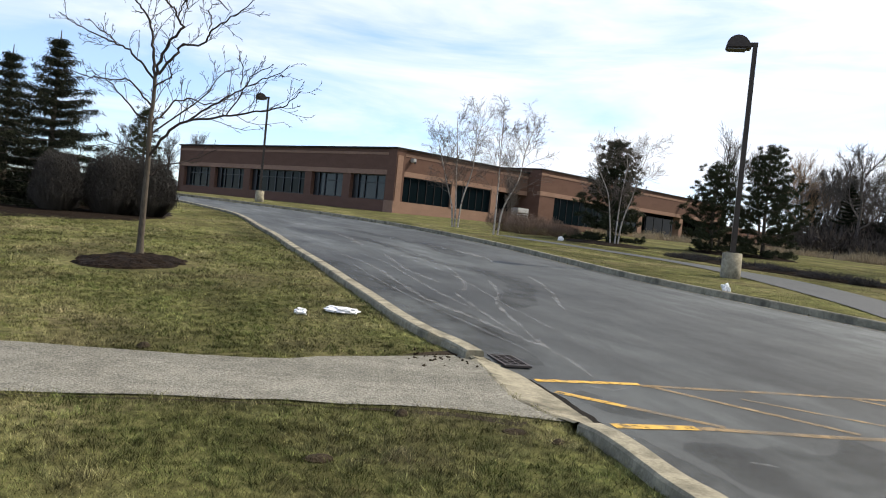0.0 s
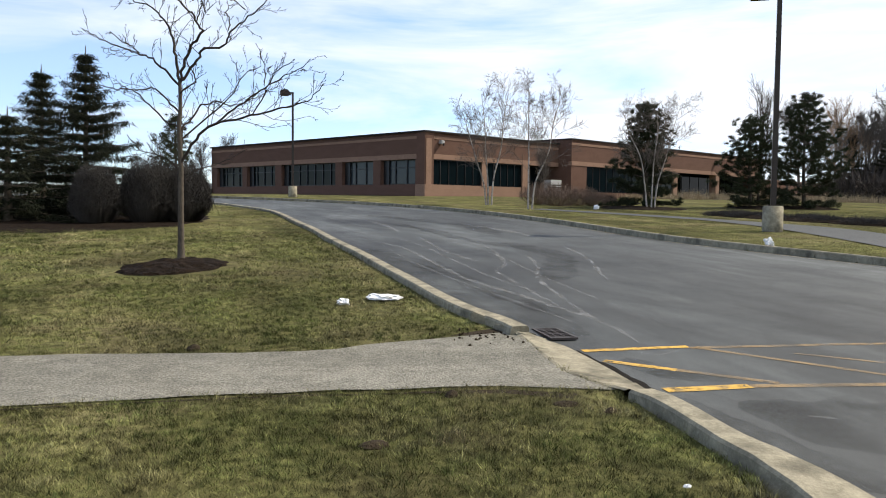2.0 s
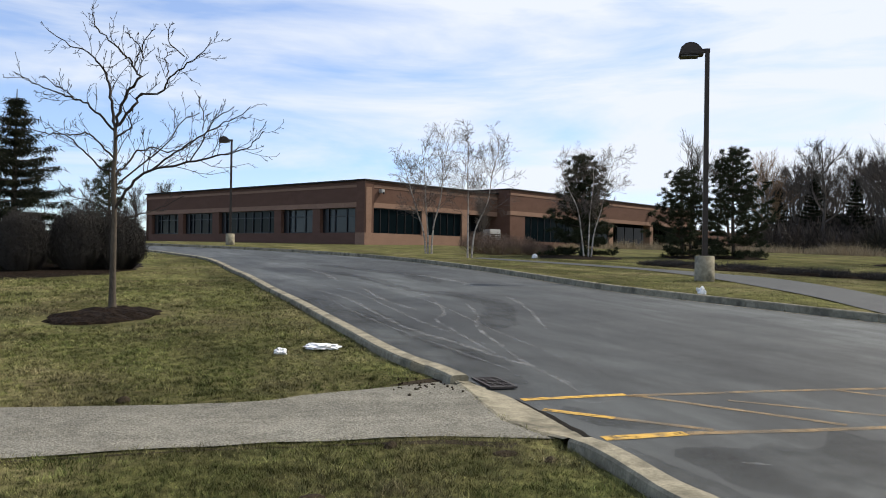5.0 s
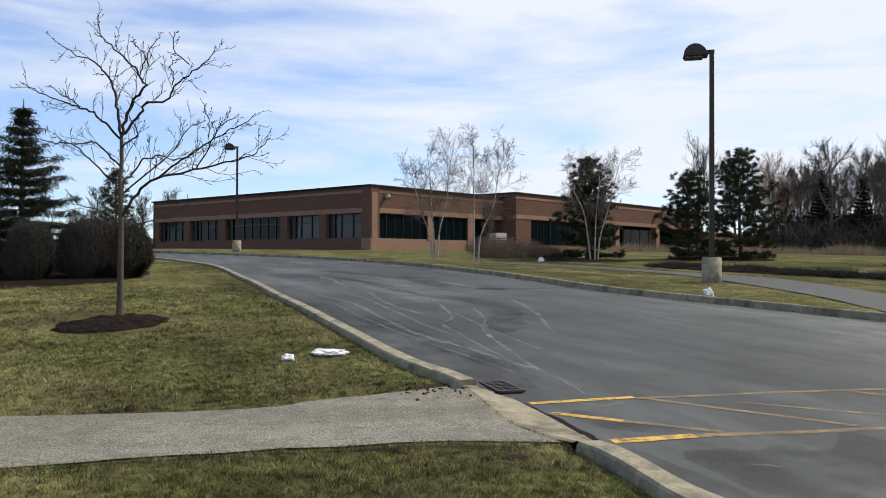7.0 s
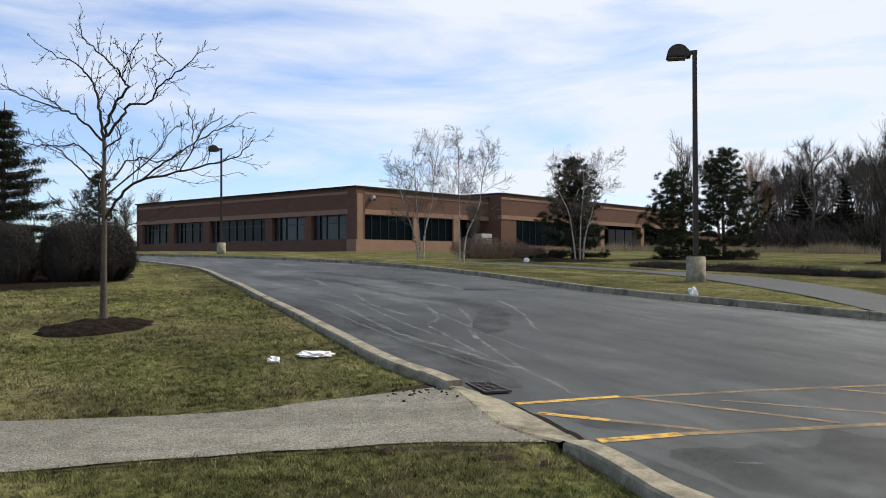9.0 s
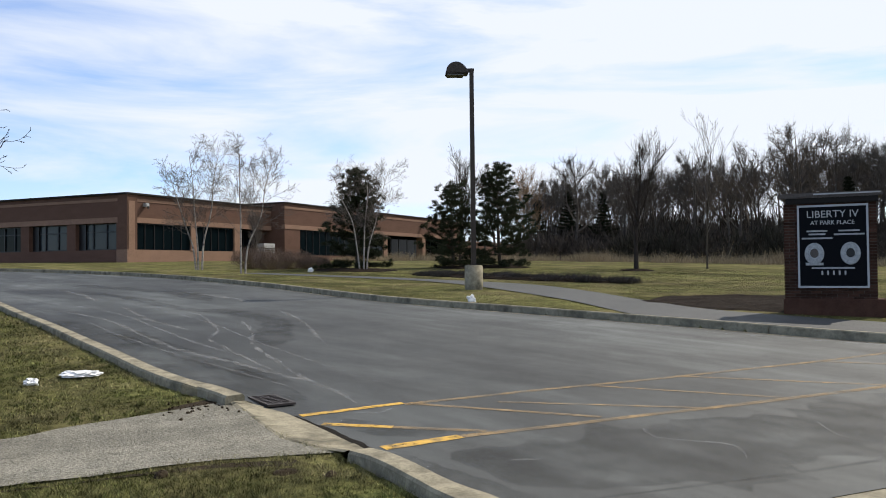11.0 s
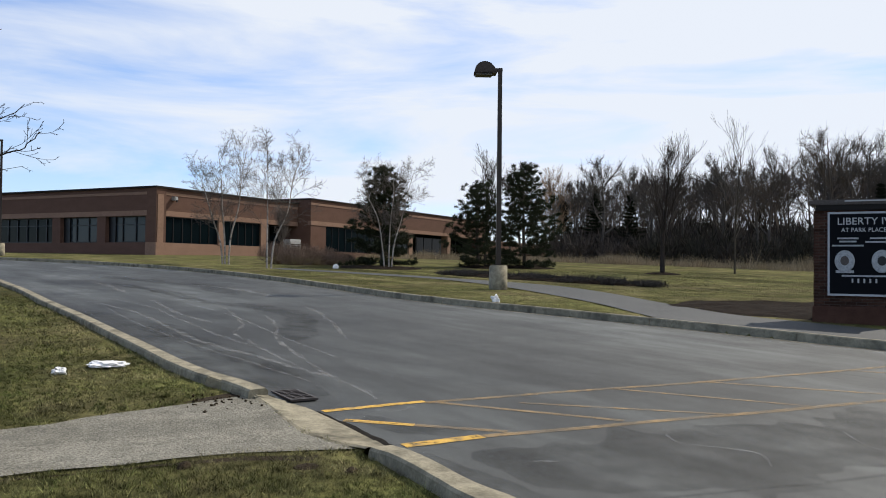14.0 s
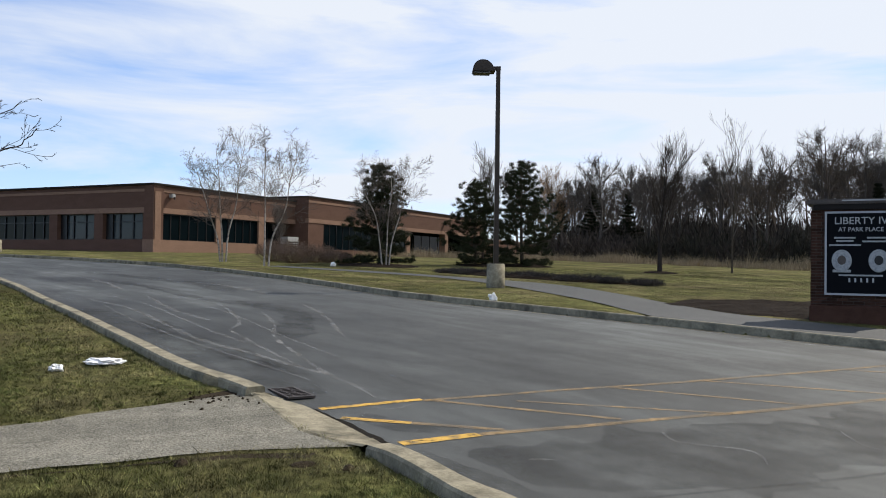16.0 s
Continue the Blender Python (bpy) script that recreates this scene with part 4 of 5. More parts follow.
# ---- trees ----
def locust():
    """A young spreading tree: leader, forks and long side limbs that rise outwards."""
    rng = np.random.default_rng(7)
    base = at(-5.3, 14.2, 0.08)
    g = empty("young_tree", Matrix.Translation(base), "young bare tree with spreading zigzag branches, in mulch", "tree")
    T = Tubes()
    trunk = [(0, 0, -0.1), (0.0, 0.0, 0.8), (0.0, 0.02, 1.6), (-0.02, 0, 2.3), (0.0, 0.02, 2.65), (0.0, 0, 3.12)]
    T.add(curve3(trunk, 4), np.interp(np.linspace(0, 1, 21), [0, 0.08, 0.5, 1], [0.085, 0.058, 0.042, 0.03]), 9)
    # limbs as (height and lean) runs out from the leader: radius, depth lean, then x, z pairs
    top = [
        (0.034, 0.2, (0.0, 3.4), (-0.07, 3.75), (-0.12, 4.1), (-0.22, 4.42), (-0.42, 4.68), (-0.65, 4.88), (-0.97, 5.0), (-1.33, 5.22)),
        (0.034, -0.2, (0.0, 3.4), (0.11, 3.8), (0.3, 4.12), (0.46, 4.35), (0.37, 4.55), (0.2, 4.75), (-0.07, 5.0), (-0.3, 5.22), (-0.31, 5.48)),
        (0.032, 0.3, (0.03, 3.45), (0.25, 3.75), (0.45, 4.03), (0.78, 4.13), (0.93, 4.4), (1.25, 4.7), (1.46, 4.9), (1.66, 5.2)),
        (0.016, -0.4, (0.37, 4.55), (0.53, 4.75), (0.67, 4.95), (0.93, 5.1)),
        (0.014, 0.3, (0.5, 4.72), (0.35, 5.0), (0.14, 5.2), (0.0, 5.32)),
        (0.014, 0.5, (0.93, 4.4), (0.88, 4.65), (0.72, 4.85), (0.8, 5.05)),
        (0.013, -0.3, (1.3, 4.75), (1.05, 5.0), (1.14, 5.25)),
    ]
    low = [
        (0.026, -0.3, (0.0, 3.35), (-0.28, 3.65), (-0.55, 3.85), (-0.76, 3.92), (-1.02, 4.0), (-1.39, 4.16), (-1.65, 4.3)),
        (0.014, 0.2, (-0.76, 3.92), (-0.97, 4.1), (-1.23, 4.22), (-1.5, 4.42)),
        (0.022, 0.4, (-0.02, 2.85), (-0.28, 3.08), (-0.55, 3.3), (-0.76, 3.33), (-1.02, 3.32), (-1.28, 3.38), (-1.6, 3.5)),
        (0.02, -0.5, (-0.03, 2.55), (-0.34, 2.76), (-0.55, 3.02), (-0.76, 3.2), (-1.07, 3.2), (-1.35, 3.26)),
        (0.034, -0.3, (0.0, 1.88), (0.32, 2.32), (0.7, 2.62), (1.28, 2.74), (1.86, 2.86), (2.27, 2.94), (2.62, 3.07), (2.88, 3.33)),
        (0.024, 0.4, (0.66, 2.6), (1.02, 2.9), (1.34, 3.18), (1.64, 3.4), (2.05, 3.65), (2.42, 3.95)),
        (0.012, 0.2, (1.64, 3.4), (1.6, 3.75), (1.46, 4.1)),
        (0.015, -0.5, (1.44, 2.8), (1.75, 3.15), (1.98, 3.5), (2.35, 3.65)),
        (0.024, 0.7, (0.0, 2.5), (0.14, 2.75), (0.3, 3.0), (0.56, 3.12), (0.85, 3.08), (1.2, 3.3)),
        (0.018, -0.7, (0.02, 3.2), (0.28, 3.3), (0.5, 3.42), (0.4, 3.7), (0.6, 3.95)),
        (0.014, 0.5, (0.01, 1.5), (0.17, 1.7), (0.45, 1.82), (0.7, 1.95), (1.1, 2.2)),
        (0.02, 0.9, (0.0, 2.2), (-0.1, 2.6), (-0.3, 2.95), (-0.25, 3.4)),
        (0.02, 1.0, (0.0, 2.3), (0.35, 2.75), (0.75, 3.2), (0.95, 3.7), (1.2, 3.95)),
        (0.012, -0.3, (0.0, 1.75), (-0.3, 2.0), (-0.62, 2.1), (-0.8, 2.3)),
    ]
    B = Tubes()
    for r, depth, *run in top + low:
        n = len(run) - 1
        start = depth * 0.15 if r < 0.017 and abs(run[0][0]) > 0.1 else 0.0
        c = curve3([(x * 0.91, start + depth * k / n * 1.3, z * 0.925 - 0.05) for k, (x, z) in enumerate(run)], 4)
        c[1:-1] += rng.normal(0, 0.014, c[1:-1].shape)
        B.add(c, np.linspace(r * 0.85, 0.007, len(c)), 5)
        length = np.linalg.norm(np.diff(c, axis=0), axis=1).sum()
        grow(B, rng, c, r * 0.5, length, 1, (0, int(4 + length * 4.2), 4, 2), spread=0.85, crook=0.17, lift=0.09, shrink=0.27, thin=0.004, first=0.2)
    T.make("trunk", M_BARK, g)
    B.make("crown", M_TWIG, g, "bare zigzag branches")


def curve3(pts, n):
    p = np.array([pts[0], *pts, pts[-1]], float)
    out = []
    for i in range(1, len(p) - 2):
        for t in np.linspace(0, 1, n, endpoint=False):
            out.append(0.5 * (2 * p[i] + (p[i + 1] - p[i - 1]) * t + (2 * p[i - 1] - 5 * p[i] + 4 * p[i + 1] - p[i + 2]) * t**2 + (3 * p[i] - p[i - 1] - 3 * p[i + 1] + p[i + 2]) * t**3))
    return np.array(out + [p[-1]])


locust()


def birch(x, y, leans, height, seed, label):
    """A clump of pale stems with a fine, upright crown."""
    rng = np.random.default_rng(seed)
    g = empty("birch", Matrix.Translation(at(x, y, 0.0)), label, "tree", "birches before the building")
    B = Tubes()
    for lx, ly, h in leans:
        T = Tubes()
        top = np.array((lx, ly, h * height))
        pts = np.array([(0.12 * lx, 0.12 * ly, -0.1), 0.22 * top * (1, 1, 1.1), 0.5 * top + rng.normal(0, 0.08, 3), 0.76 * top + rng.normal(0, 0.1, 3), top])
        c = curve3(pts, 4)
        T.add(c, np.linspace(0.062, 0.012, len(c)) * height / 7, 7)
        T.make("stem", M_BIRCH, g, "pale peeling stem")
        grow(B, rng, c, 0.035, h * height * 0.55, 1, (0, 20, 8, 5), spread=1.05, crook=0.15, lift=0.035, shrink=0.56, thin=0.0055, first=0.32)
    B.make("crown", M_BIRCH_TWIG, g, "fine bare twigs")


birch(2.3, 40.2, ((0.0, 0.2, 1.0), (1.6, 0.3, 0.98)), 5.7, 11, "pale twin-stemmed birch on the lawn before the building")
birch(0.45, 45.2, ((-0.5, 0.0, 0.97), (1.0, 0.3, 1.0), (-1.5, -0.3, 0.8)), 6.2, 12, "pale leaning birch clump near the building corner")
birch(8.75, 42.6, ((-1.5, 0.3, 0.95), (0.25, 0.2, 0.93), (1.5, 0.4, 1.0)), 5.4, 13, "white-stemmed birch clump beside a dark pine")


def needles(V, F, rng, centre, size, count, length, droop=0.0, width=0.12):
    """A tuft of needle-bearing twig ends as slim triangles."""
    n0 = sum(len(v) for v in V)
    d = rng.normal(0, 1, (count, 3))
    d[:, 2] = d[:, 2] * 0.7 + 0.25 - droop
    d /= np.linalg.norm(d, axis=1, keepdims=True)
    p = np.asarray(centre) + rng.normal(0, size, (count, 3)) * (1, 1, 0.6)
    side = np.cross(d, rng.normal(0, 1, (count, 3)))
    side /= np.linalg.norm(side, axis=1, keepdims=True) + 1e-9
    w = length * width
    V.append(np.stack([p - side * w, p + side * w, p + d * length * rng.uniform(0.6, 1.3, (count, 1))], 1).reshape(-1, 3))
    F.append(n0 + np.arange(count * 3).reshape(-1, 3))


def pine(x, y, height, radius, seed, label, density=1.0, sink=0.1):
    rng = np.random.default_rng(seed)
    g = empty("pine", Matrix.Translation(at(x, y)), label, "tree", "pines")
    T, V, F = Tubes(), [], []
    stem = wander(rng, (0, 0, -0.1), (0, 0, 1), height * 0.97, 8, 0.03, 0.2)
    T.add(stem, np.linspace(0.13, 0.03, len(stem)), 7)
    whorls = int(height * 2.1)
    for k in range(whorls):
        s = 0.05 + 0.93 * k / whorls
        reach = radius * 1.12 * min(1.0, 0.72 + 1.6 * s) * (1 - s) ** 0.7 + 0.12
        z = height * s
        for j in range(int(6 + 2 * rng.random())):
            a = 2 * math.pi * (j / 7 + 0.37 * k) + rng.normal(0, 0.25)
            r = reach * rng.uniform(0.6, 1.15)
            pts = wander(rng, (0, 0, z), (math.cos(a), math.sin(a), 0.15 - 0.45 * max(0.0, 1 - 3.5 * s)), r, 5, 0.07, 0.05 + 0.06 * min(1.0, 3 * s))
            T.add(pts, np.linspace(0.03, 0.008, 6), 3)
            for q in np.linspace(0.35, 1.0, max(2, int(r / 0.26))):
                i = min(int(q * 5), 4)
                c = pts[i] + (pts[i + 1] - pts[i]) * (q * 5 - i)
                for _ in range(2):
                    tip = c + rng.normal(0, 0.16, 3) * (1, 1, 0.5) + (0, 0, 0.10)
                    needles(V, F, rng, tip, 0.055, int(58 * density), 0.19, droop=-0.35, width=0.07)
    needles(V, F, rng, stem[-1], 0.12, 40, 0.25)
    T.make("trunk", M_BARK, g)
    fast("crown", np.concatenate(V), np.concatenate(F), M_NEEDLE, g, "dark tufted needles")


pine(8.9, 45.0, 5.75, 2.25, 21, "dark conical pine beside the birches", 1.3)
pine(15.0, 46.4, 5.2, 2.15, 22, "dark bushy pine on the lawn")
pine(18.4, 47.6, 6.6, 2.55, 23, "tall dark pine in a mulch ring")
pine(-19.0, 50.0, 5.3, 1.4, 24, "far dark pine behind the shrubs", 0.6)


def spruce(x, y, height, radius, seed, label):
    rng = np.random.default_rng(seed)
    g = empty("spruce", Matrix.Translation(at(x, y)), label, "tree", "spruces")
    T, V, F = Tubes(), [], []
    T.add([(0, 0, -0.1), (0, 0, height * 0.5), (0.03, 0, height)], [0.15, 0.08, 0.012], 7)
    levels = int(height * 3.0)
    for k in range(levels):
        s = 0.04 + 0.95 * k / levels
        reach = (radius * (1 - s) ** 1.15 + 0.12) * rng.uniform(0.75, 1.15)
        for j in range(7):
            a = 2 * math.pi * (j / 7 + 0.31 * k) + rng.normal(0, 0.2)
            r = reach * rng.uniform(0.6, 1.2)
            tilt = 0.25 * s - 0.28 * (1 - s)
            pts = wander(rng, (0, 0, height * s), (math.cos(a), math.sin(a), tilt), r, 5, 0.05, 0.05)
            T.add(pts, np.linspace(0.025, 0.005, 6), 3)
            for q in np.linspace(0.2, 1.0, max(3, int(r / 0.17))):
                i = min(int(q * 5), 4)
                c = pts[i] + (pts[i + 1] - pts[i]) * (q * 5 - i)
                needles(V, F, rng, c - (0, 0, 0.08), 0.08, 34, 0.20, droop=0.85, width=0.08)
    T.make("trunk", M_BARK, g)
    fast("crown", np.concatenate(V), np.concatenate(F), M_SPRUCE, g, "drooping dark needles")


spruce(-13.1, 26.6, 5.75, 2.7, 31, "dark spruce with drooping branches behind shrubs")
spruce(-15.7, 28.6, 5.4, 2.9, 32, "dark spruce in the mulch bed")
spruce(-14.6, 24.6, 3.6, 2.3, 33, "low dark spruce at the edge of the bed")


def shrub(x, y, rx, h, stems, seed, material, label, name="shrub", group="bare shrubs", flare=1.0):
    """A clipped bare shrub: many thin stems that fan out to a rounded top."""
    rng = np.random.default_rng(seed)
    g = empty(name, Matrix.Translation(at(x, y)), label, "shrub", group)
    n = stems
    a, u = rng.uniform(0, 2 * np.pi, n), np.sqrt(rng.uniform(0, 1, n))
    top = np.stack([rx * u * np.cos(a), rx * u * np.sin(a), h * (1 - 0.42 * u**4) * rng.uniform(0.2, 1.0, n) ** 0.35], 1)
    foot = top * (0.55, 0.55, 0) * rng.uniform(0.6, 1.0, (n, 1)) * (1, 1, 0)
    foot[:, 2] = -0.05
    mid = (top + foot) / 2 + rng.normal(0, 0.05, (n, 3)) + np.stack([0.3 * rx * u * np.cos(a), 0.3 * rx * u * np.sin(a), 0 * a], 1) * flare
    side = np.stack([-np.sin(a + 0.8), np.cos(a + 0.8), 0 * a], 1) * 0.0035
    V = np.stack([foot - side, foot + side, mid - side, mid + side, top], 1).reshape(-1, 3)
    k = 5 * np.arange(n)[:, None]
    F = np.concatenate([k + [0, 1, 3], k + [0, 3, 2], k + [2, 3, 4]])
    # fine side twigs
    m = n * 9
    pick = rng.integers(0, n, m)
    s = rng.uniform(0.0, 1, (m, 1))
    p = mid[pick] + (top[pick] - mid[pick]) * s
    d = rng.normal(0, 1, (m, 3)) * 0.07 + (0, 0, 0.06)
    w = rng.normal(0, 1, (m, 3)) * 0.004
    V2 = np.stack([p - w, p + w, p + d], 1).reshape(-1, 3)
    fast("twig_mass", np.concatenate([V, V2]), np.concatenate([F, len(V) + np.arange(3 * m).reshape(-1, 3)]), material, g)


shrub(-11.75, 24.4, 0.7, 1.9, 3800, 41, M_SHRUB, "rounded bare grey-brown shrub in mulch")
shrub(-10.6, 25.6, 0.85, 2.1, 4800, 42, M_SHRUB, "broad clipped bare shrub in mulch")
shrub(-9.75, 26.4, 0.85, 2.0, 4200, 43, M_SHRUB, "bare grey shrub at the end of the bed")
for k, (x, y, r, h) in enumerate(((4.4, 46.0, 1.2, 1.3), (5.6, 47.0, 1.3, 1.1), (3.4, 47.5, 1.2, 1.35), (6.6, 46.0, 1.0, 0.8))):
    shrub(x, y, r, h, 650, 50 + k, M_RUST_SHRUB, "low reddish bare shrub before the building", "low_shrub", "low shrubs before the building")


for k in range(16):
    along, aside = -5.0 + 0.66 * k, 0.35 * math.sin(2.3 * k)
    shrub(13.2 - along * math.sin(radians(35)) + aside, 32.2 + along * math.cos(radians(35)) + 0.5 * aside, 0.6 + 0.12 * math.sin(5.1 * k), 0.20 + 0.06 * math.sin(3.7 * k), 320, 140 + k, M_SHRUB, "low dead-looking dark plant in a planting strip", "strip_plant", "plants in the strip beside the footpath")


def bare_tree(x, y, height, seed, label, material=M_TWIG, spread=0.35, group="bare trees on the lawn", kids=(26, 9, 5), name="bare_tree", bark=M_BARK, girth=0.10):
    rng = np.random.default_rng(seed)
    g = empty(name, Matrix.Translation(at(x, y)), label, "tree", group)
    T, B = Tubes(), Tubes()
    stem = wander(rng, (0, 0, -0.1), (0, 0, 1), height * 0.9, 8, 0.03, 0.2)
    T.add(stem, np.linspace(girth, 0.015, 9) * height / 7, 7)
    grow(B, rng, stem, 0.07, height * 0.62, 0, kids, spread=spread * 1.6, crook=0.10, lift=0.12, shrink=0.62, thin=0.007, first=0.22)
    T.make("trunk", bark, g)
    B.make("crown", material, g, "bare upswept branches")


bare_tree(23.8, 40.4, 6.9, 61, "bare upright tree with dark branches on the lawn", bark=M_TWIG, girth=0.15)
bare_tree(29.9, 42.5, 8.3, 62, "slender pale bare tree on the lawn", M_BIRCH_TWIG, 0.3, kids=(15, 4, 2), girth=0.055)
bare_tree(15.7, 47.2, 6.2, 63, "bare upright tree between the pines", M_TWIG, 0.3, kids=(26, 8, 4))
bare_tree(5.6, 74.5, 4.0, 64, "small bare tree against the brick wall", M_BIRCH_TWIG, 0.4)


# ---- woods and rough grass ----
def wood_kinds():
    """Four woodland trees: a trunk that forks into rising limbs with a wide, fine crown."""
    kinds = []
    for seed, (limbs, spread, fork) in enumerate(((6, 0.62, 0.38), (7, 0.75, 0.3), (5, 0.5, 0.48), (8, 0.85, 0.34))):
        rng = np.random.default_rng(100 + seed)
        T = Tubes()
        stem = wander(rng, (0, 0, -0.3), (0, 0, 1), 9.6, 9, 0.06, 0.2)
        T.add(stem, np.linspace(0.19, 0.02, 10), 5)
        for k in range(limbs):
            s = fork + (0.92 - fork) * k / limbs
            i = int(s * 9)
            q = stem[i] + (stem[i + 1] - stem[i]) * (s * 9 - i)
            a = 2.4 * k + rng.normal(0, 0.4)
            limb = wander(rng, q, (spread * math.cos(a), spread * math.sin(a), 0.75), 9.6 * (1 - s) * 0.78 + 0.6, 6, 0.13, 0.07)
            T.add(limb, np.linspace(0.10 * (1.15 - s), 0.018, 7), 4)
            grow(T, rng, limb, 0.07, 4.6 * (1.1 - 0.6 * s), 0, (8, 5), spread=0.75, crook=0.15, lift=0.07, shrink=0.5, thin=0.011, sides=(3, 3, 3, 3), first=0.22)
        v, f = T.arrays()
        m = 1500  # the finest twigs: one slim triangle each
        p = v[rng.integers(len(v) // 12, len(v), m)]
        way = rng.normal(0, 0.3, (m, 3)) + (0, 0, 0.3)
        w = np.cross(way, rng.normal(0, 1, (m, 3)))
        w *= 0.013 / (np.linalg.norm(w, axis=1, keepdims=True) + 1e-9)
        kinds.append((np.concatenate([v, np.stack([p - w, p + w, p + way], 1).reshape(-1, 3)]), np.concatenate([f, len(v) + np.arange(3 * m).reshape(-1, 3)])))
    return kinds


def build_woods():
    rng = np.random.default_rng(5)
    kinds = wood_kinds()
    V, F, n = [], [], 0
    for u in np.linspace(0.24, 1.6, 40):
        for row in range(5):
            x, y = 22 + 40 * u + rng.normal(0, 1.6) + row * 4.5, 97 - 50 * u + rng.normal(0, 1.6) + row * 5.5
            v, f = kinds[rng.integers(0, 4)]
            s = rng.uniform(0.80, 1.08) * (0.90 + 0.30 * min(u, 1.1))
            a = rng.uniform(0, 6.28)
            rot = np.array([[math.cos(a), -math.sin(a), 0], [math.sin(a), math.cos(a), 0], [0, 0, 1]])
            V.append((v * (s * 0.9, s * 0.9, s)) @ rot.T + np.array(at(x, y)))
            F.append(f + n)
            n += len(v)
    ob = fast("woods", np.concatenate(V), np.concatenate(F), M_WOODS)
    tagged(ob, "belt of tall bare grey-brown woodland trees", "woods", "", "stuff")
    # thickets along the foot of the woods: rounded masses of fine twigs
    V = []
    for _ in range(800):
        u, back = rng.uniform(0.3, 1.7), rng.random() ** 0.8
        cx, cy = 18.5 + 40 * u + back * 17 + rng.normal(0, 0.5), 92 - 50 * u + back * 20 + rng.normal(0, 0.5)
        h, r, m = rng.uniform(1.3, 2.8) + (2.0 + 2.0 * rng.random()) * back, rng.uniform(1.2, 2.4), 380
        d = rng.normal(0, 1, (m, 3))
        d[:, 2] = np.abs(d[:, 2])
        d /= np.linalg.norm(d, axis=1, keepdims=True)
        f = rng.uniform(0.15, 1.0, (m, 1)) ** 0.5
        p = d * f * (r, r, h) + (cx, cy, 0)
        p[:, 2] += land(p[:, 0], p[:, 1])
        way = d * 0.35 + rng.normal(0, 0.3, (m, 3)) + (0, 0, 0.45)
        way *= rng.uniform(0.4, 1.4, (m, 1))
        w = np.cross(way, rng.normal(0, 1, (m, 3)))
        w *= rng.uniform(0.03, 0.085, (m, 1)) / (np.linalg.norm(w, axis=1, keepdims=True) + 1e-9)
        V.append(np.stack([p - w, p + w, p + way], 1).reshape(-1, 3))
    V = np.concatenate(V)
    tagged(fast("undergrowth", V, np.arange(len(V)).reshape(-1, 3), M_BRUSH), "dark tangled undergrowth below the woods", "undergrowth", "", "stuff")
    # tall dry grass in front, in leaning tufts with gaps
    tufts = 2600
    u, back = rng.uniform(-0.15, 1.7, tufts), rng.uniform(0, 1, tufts)
    cx, cy = 13.5 + 38 * u + back * 7, 84 - 49 * u + back * 8
    full = np.array([noise.noise(Vector((p * 0.22, q * 0.22, 2))) + 0.5 * noise.noise(Vector((p * 0.7, q * 0.7, 6))) for p, q in zip(cx, cy)])
    keep = full > -0.22
    cx, cy, full = cx[keep], cy[keep], full[keep]
    pick = rng.integers(0, len(cx), 56000)
    m = len(pick)
    x, y = cx[pick] + rng.normal(0, 0.22, m), cy[pick] + rng.normal(0, 0.22, m)
    z = land(x, y)
    h = rng.uniform(0.25, 0.8, m) * (0.85 + 0.9 * np.clip(full[pick], -0.2, 0.7)) * rng.lognormal(0, 0.25, len(cx))[pick]
    w, a = rng.uniform(0.010, 0.022, m), rng.uniform(0, 6.28, m)
    dx, dy = w * np.cos(a), w * np.sin(a)
    lx, ly = rng.normal(0, 0.4, m) * h, rng.normal(0, 0.4, m) * h
    V = np.stack([np.stack([x - dx, y - dy, z - 0.05], 1), np.stack([x + dx, y + dy, z - 0.05], 1), np.stack([x + lx, y + ly, z + h], 1)], 1).reshape(-1, 3)
    tagged(fast("dry_grass", V, np.arange(3 * m).reshape(-1, 3), M_DRY), "tall straw-coloured dry grass before the woods", "grass", "", "stuff")


build_woods()
for k, (x, y, h) in enumerate(((38.3, 78.5, 8.4), (41.0, 76.0, 7.4), (36.0, 81.5, 6.8), (53.5, 56.0, 7.6))):
    spruce(x, y, h, 2.4, 70 + k, "dark conifer in the edge of the woods")
bare_tree(34.2, 80.5, 8.8, 81, "russet-twigged bare tree at the edge of the woods", M_WILLOW, 0.5, kids=(30, 10, 6))
for k, (x, y, h) in enumerate(((-33.5, 96, 6.0), (-31.5, 100, 7.0), (-36.5, 92, 6.5))):
    bare_tree(x, y, h, 90 + k, "far bare tree beyond the building", M_TWIG, 0.4)


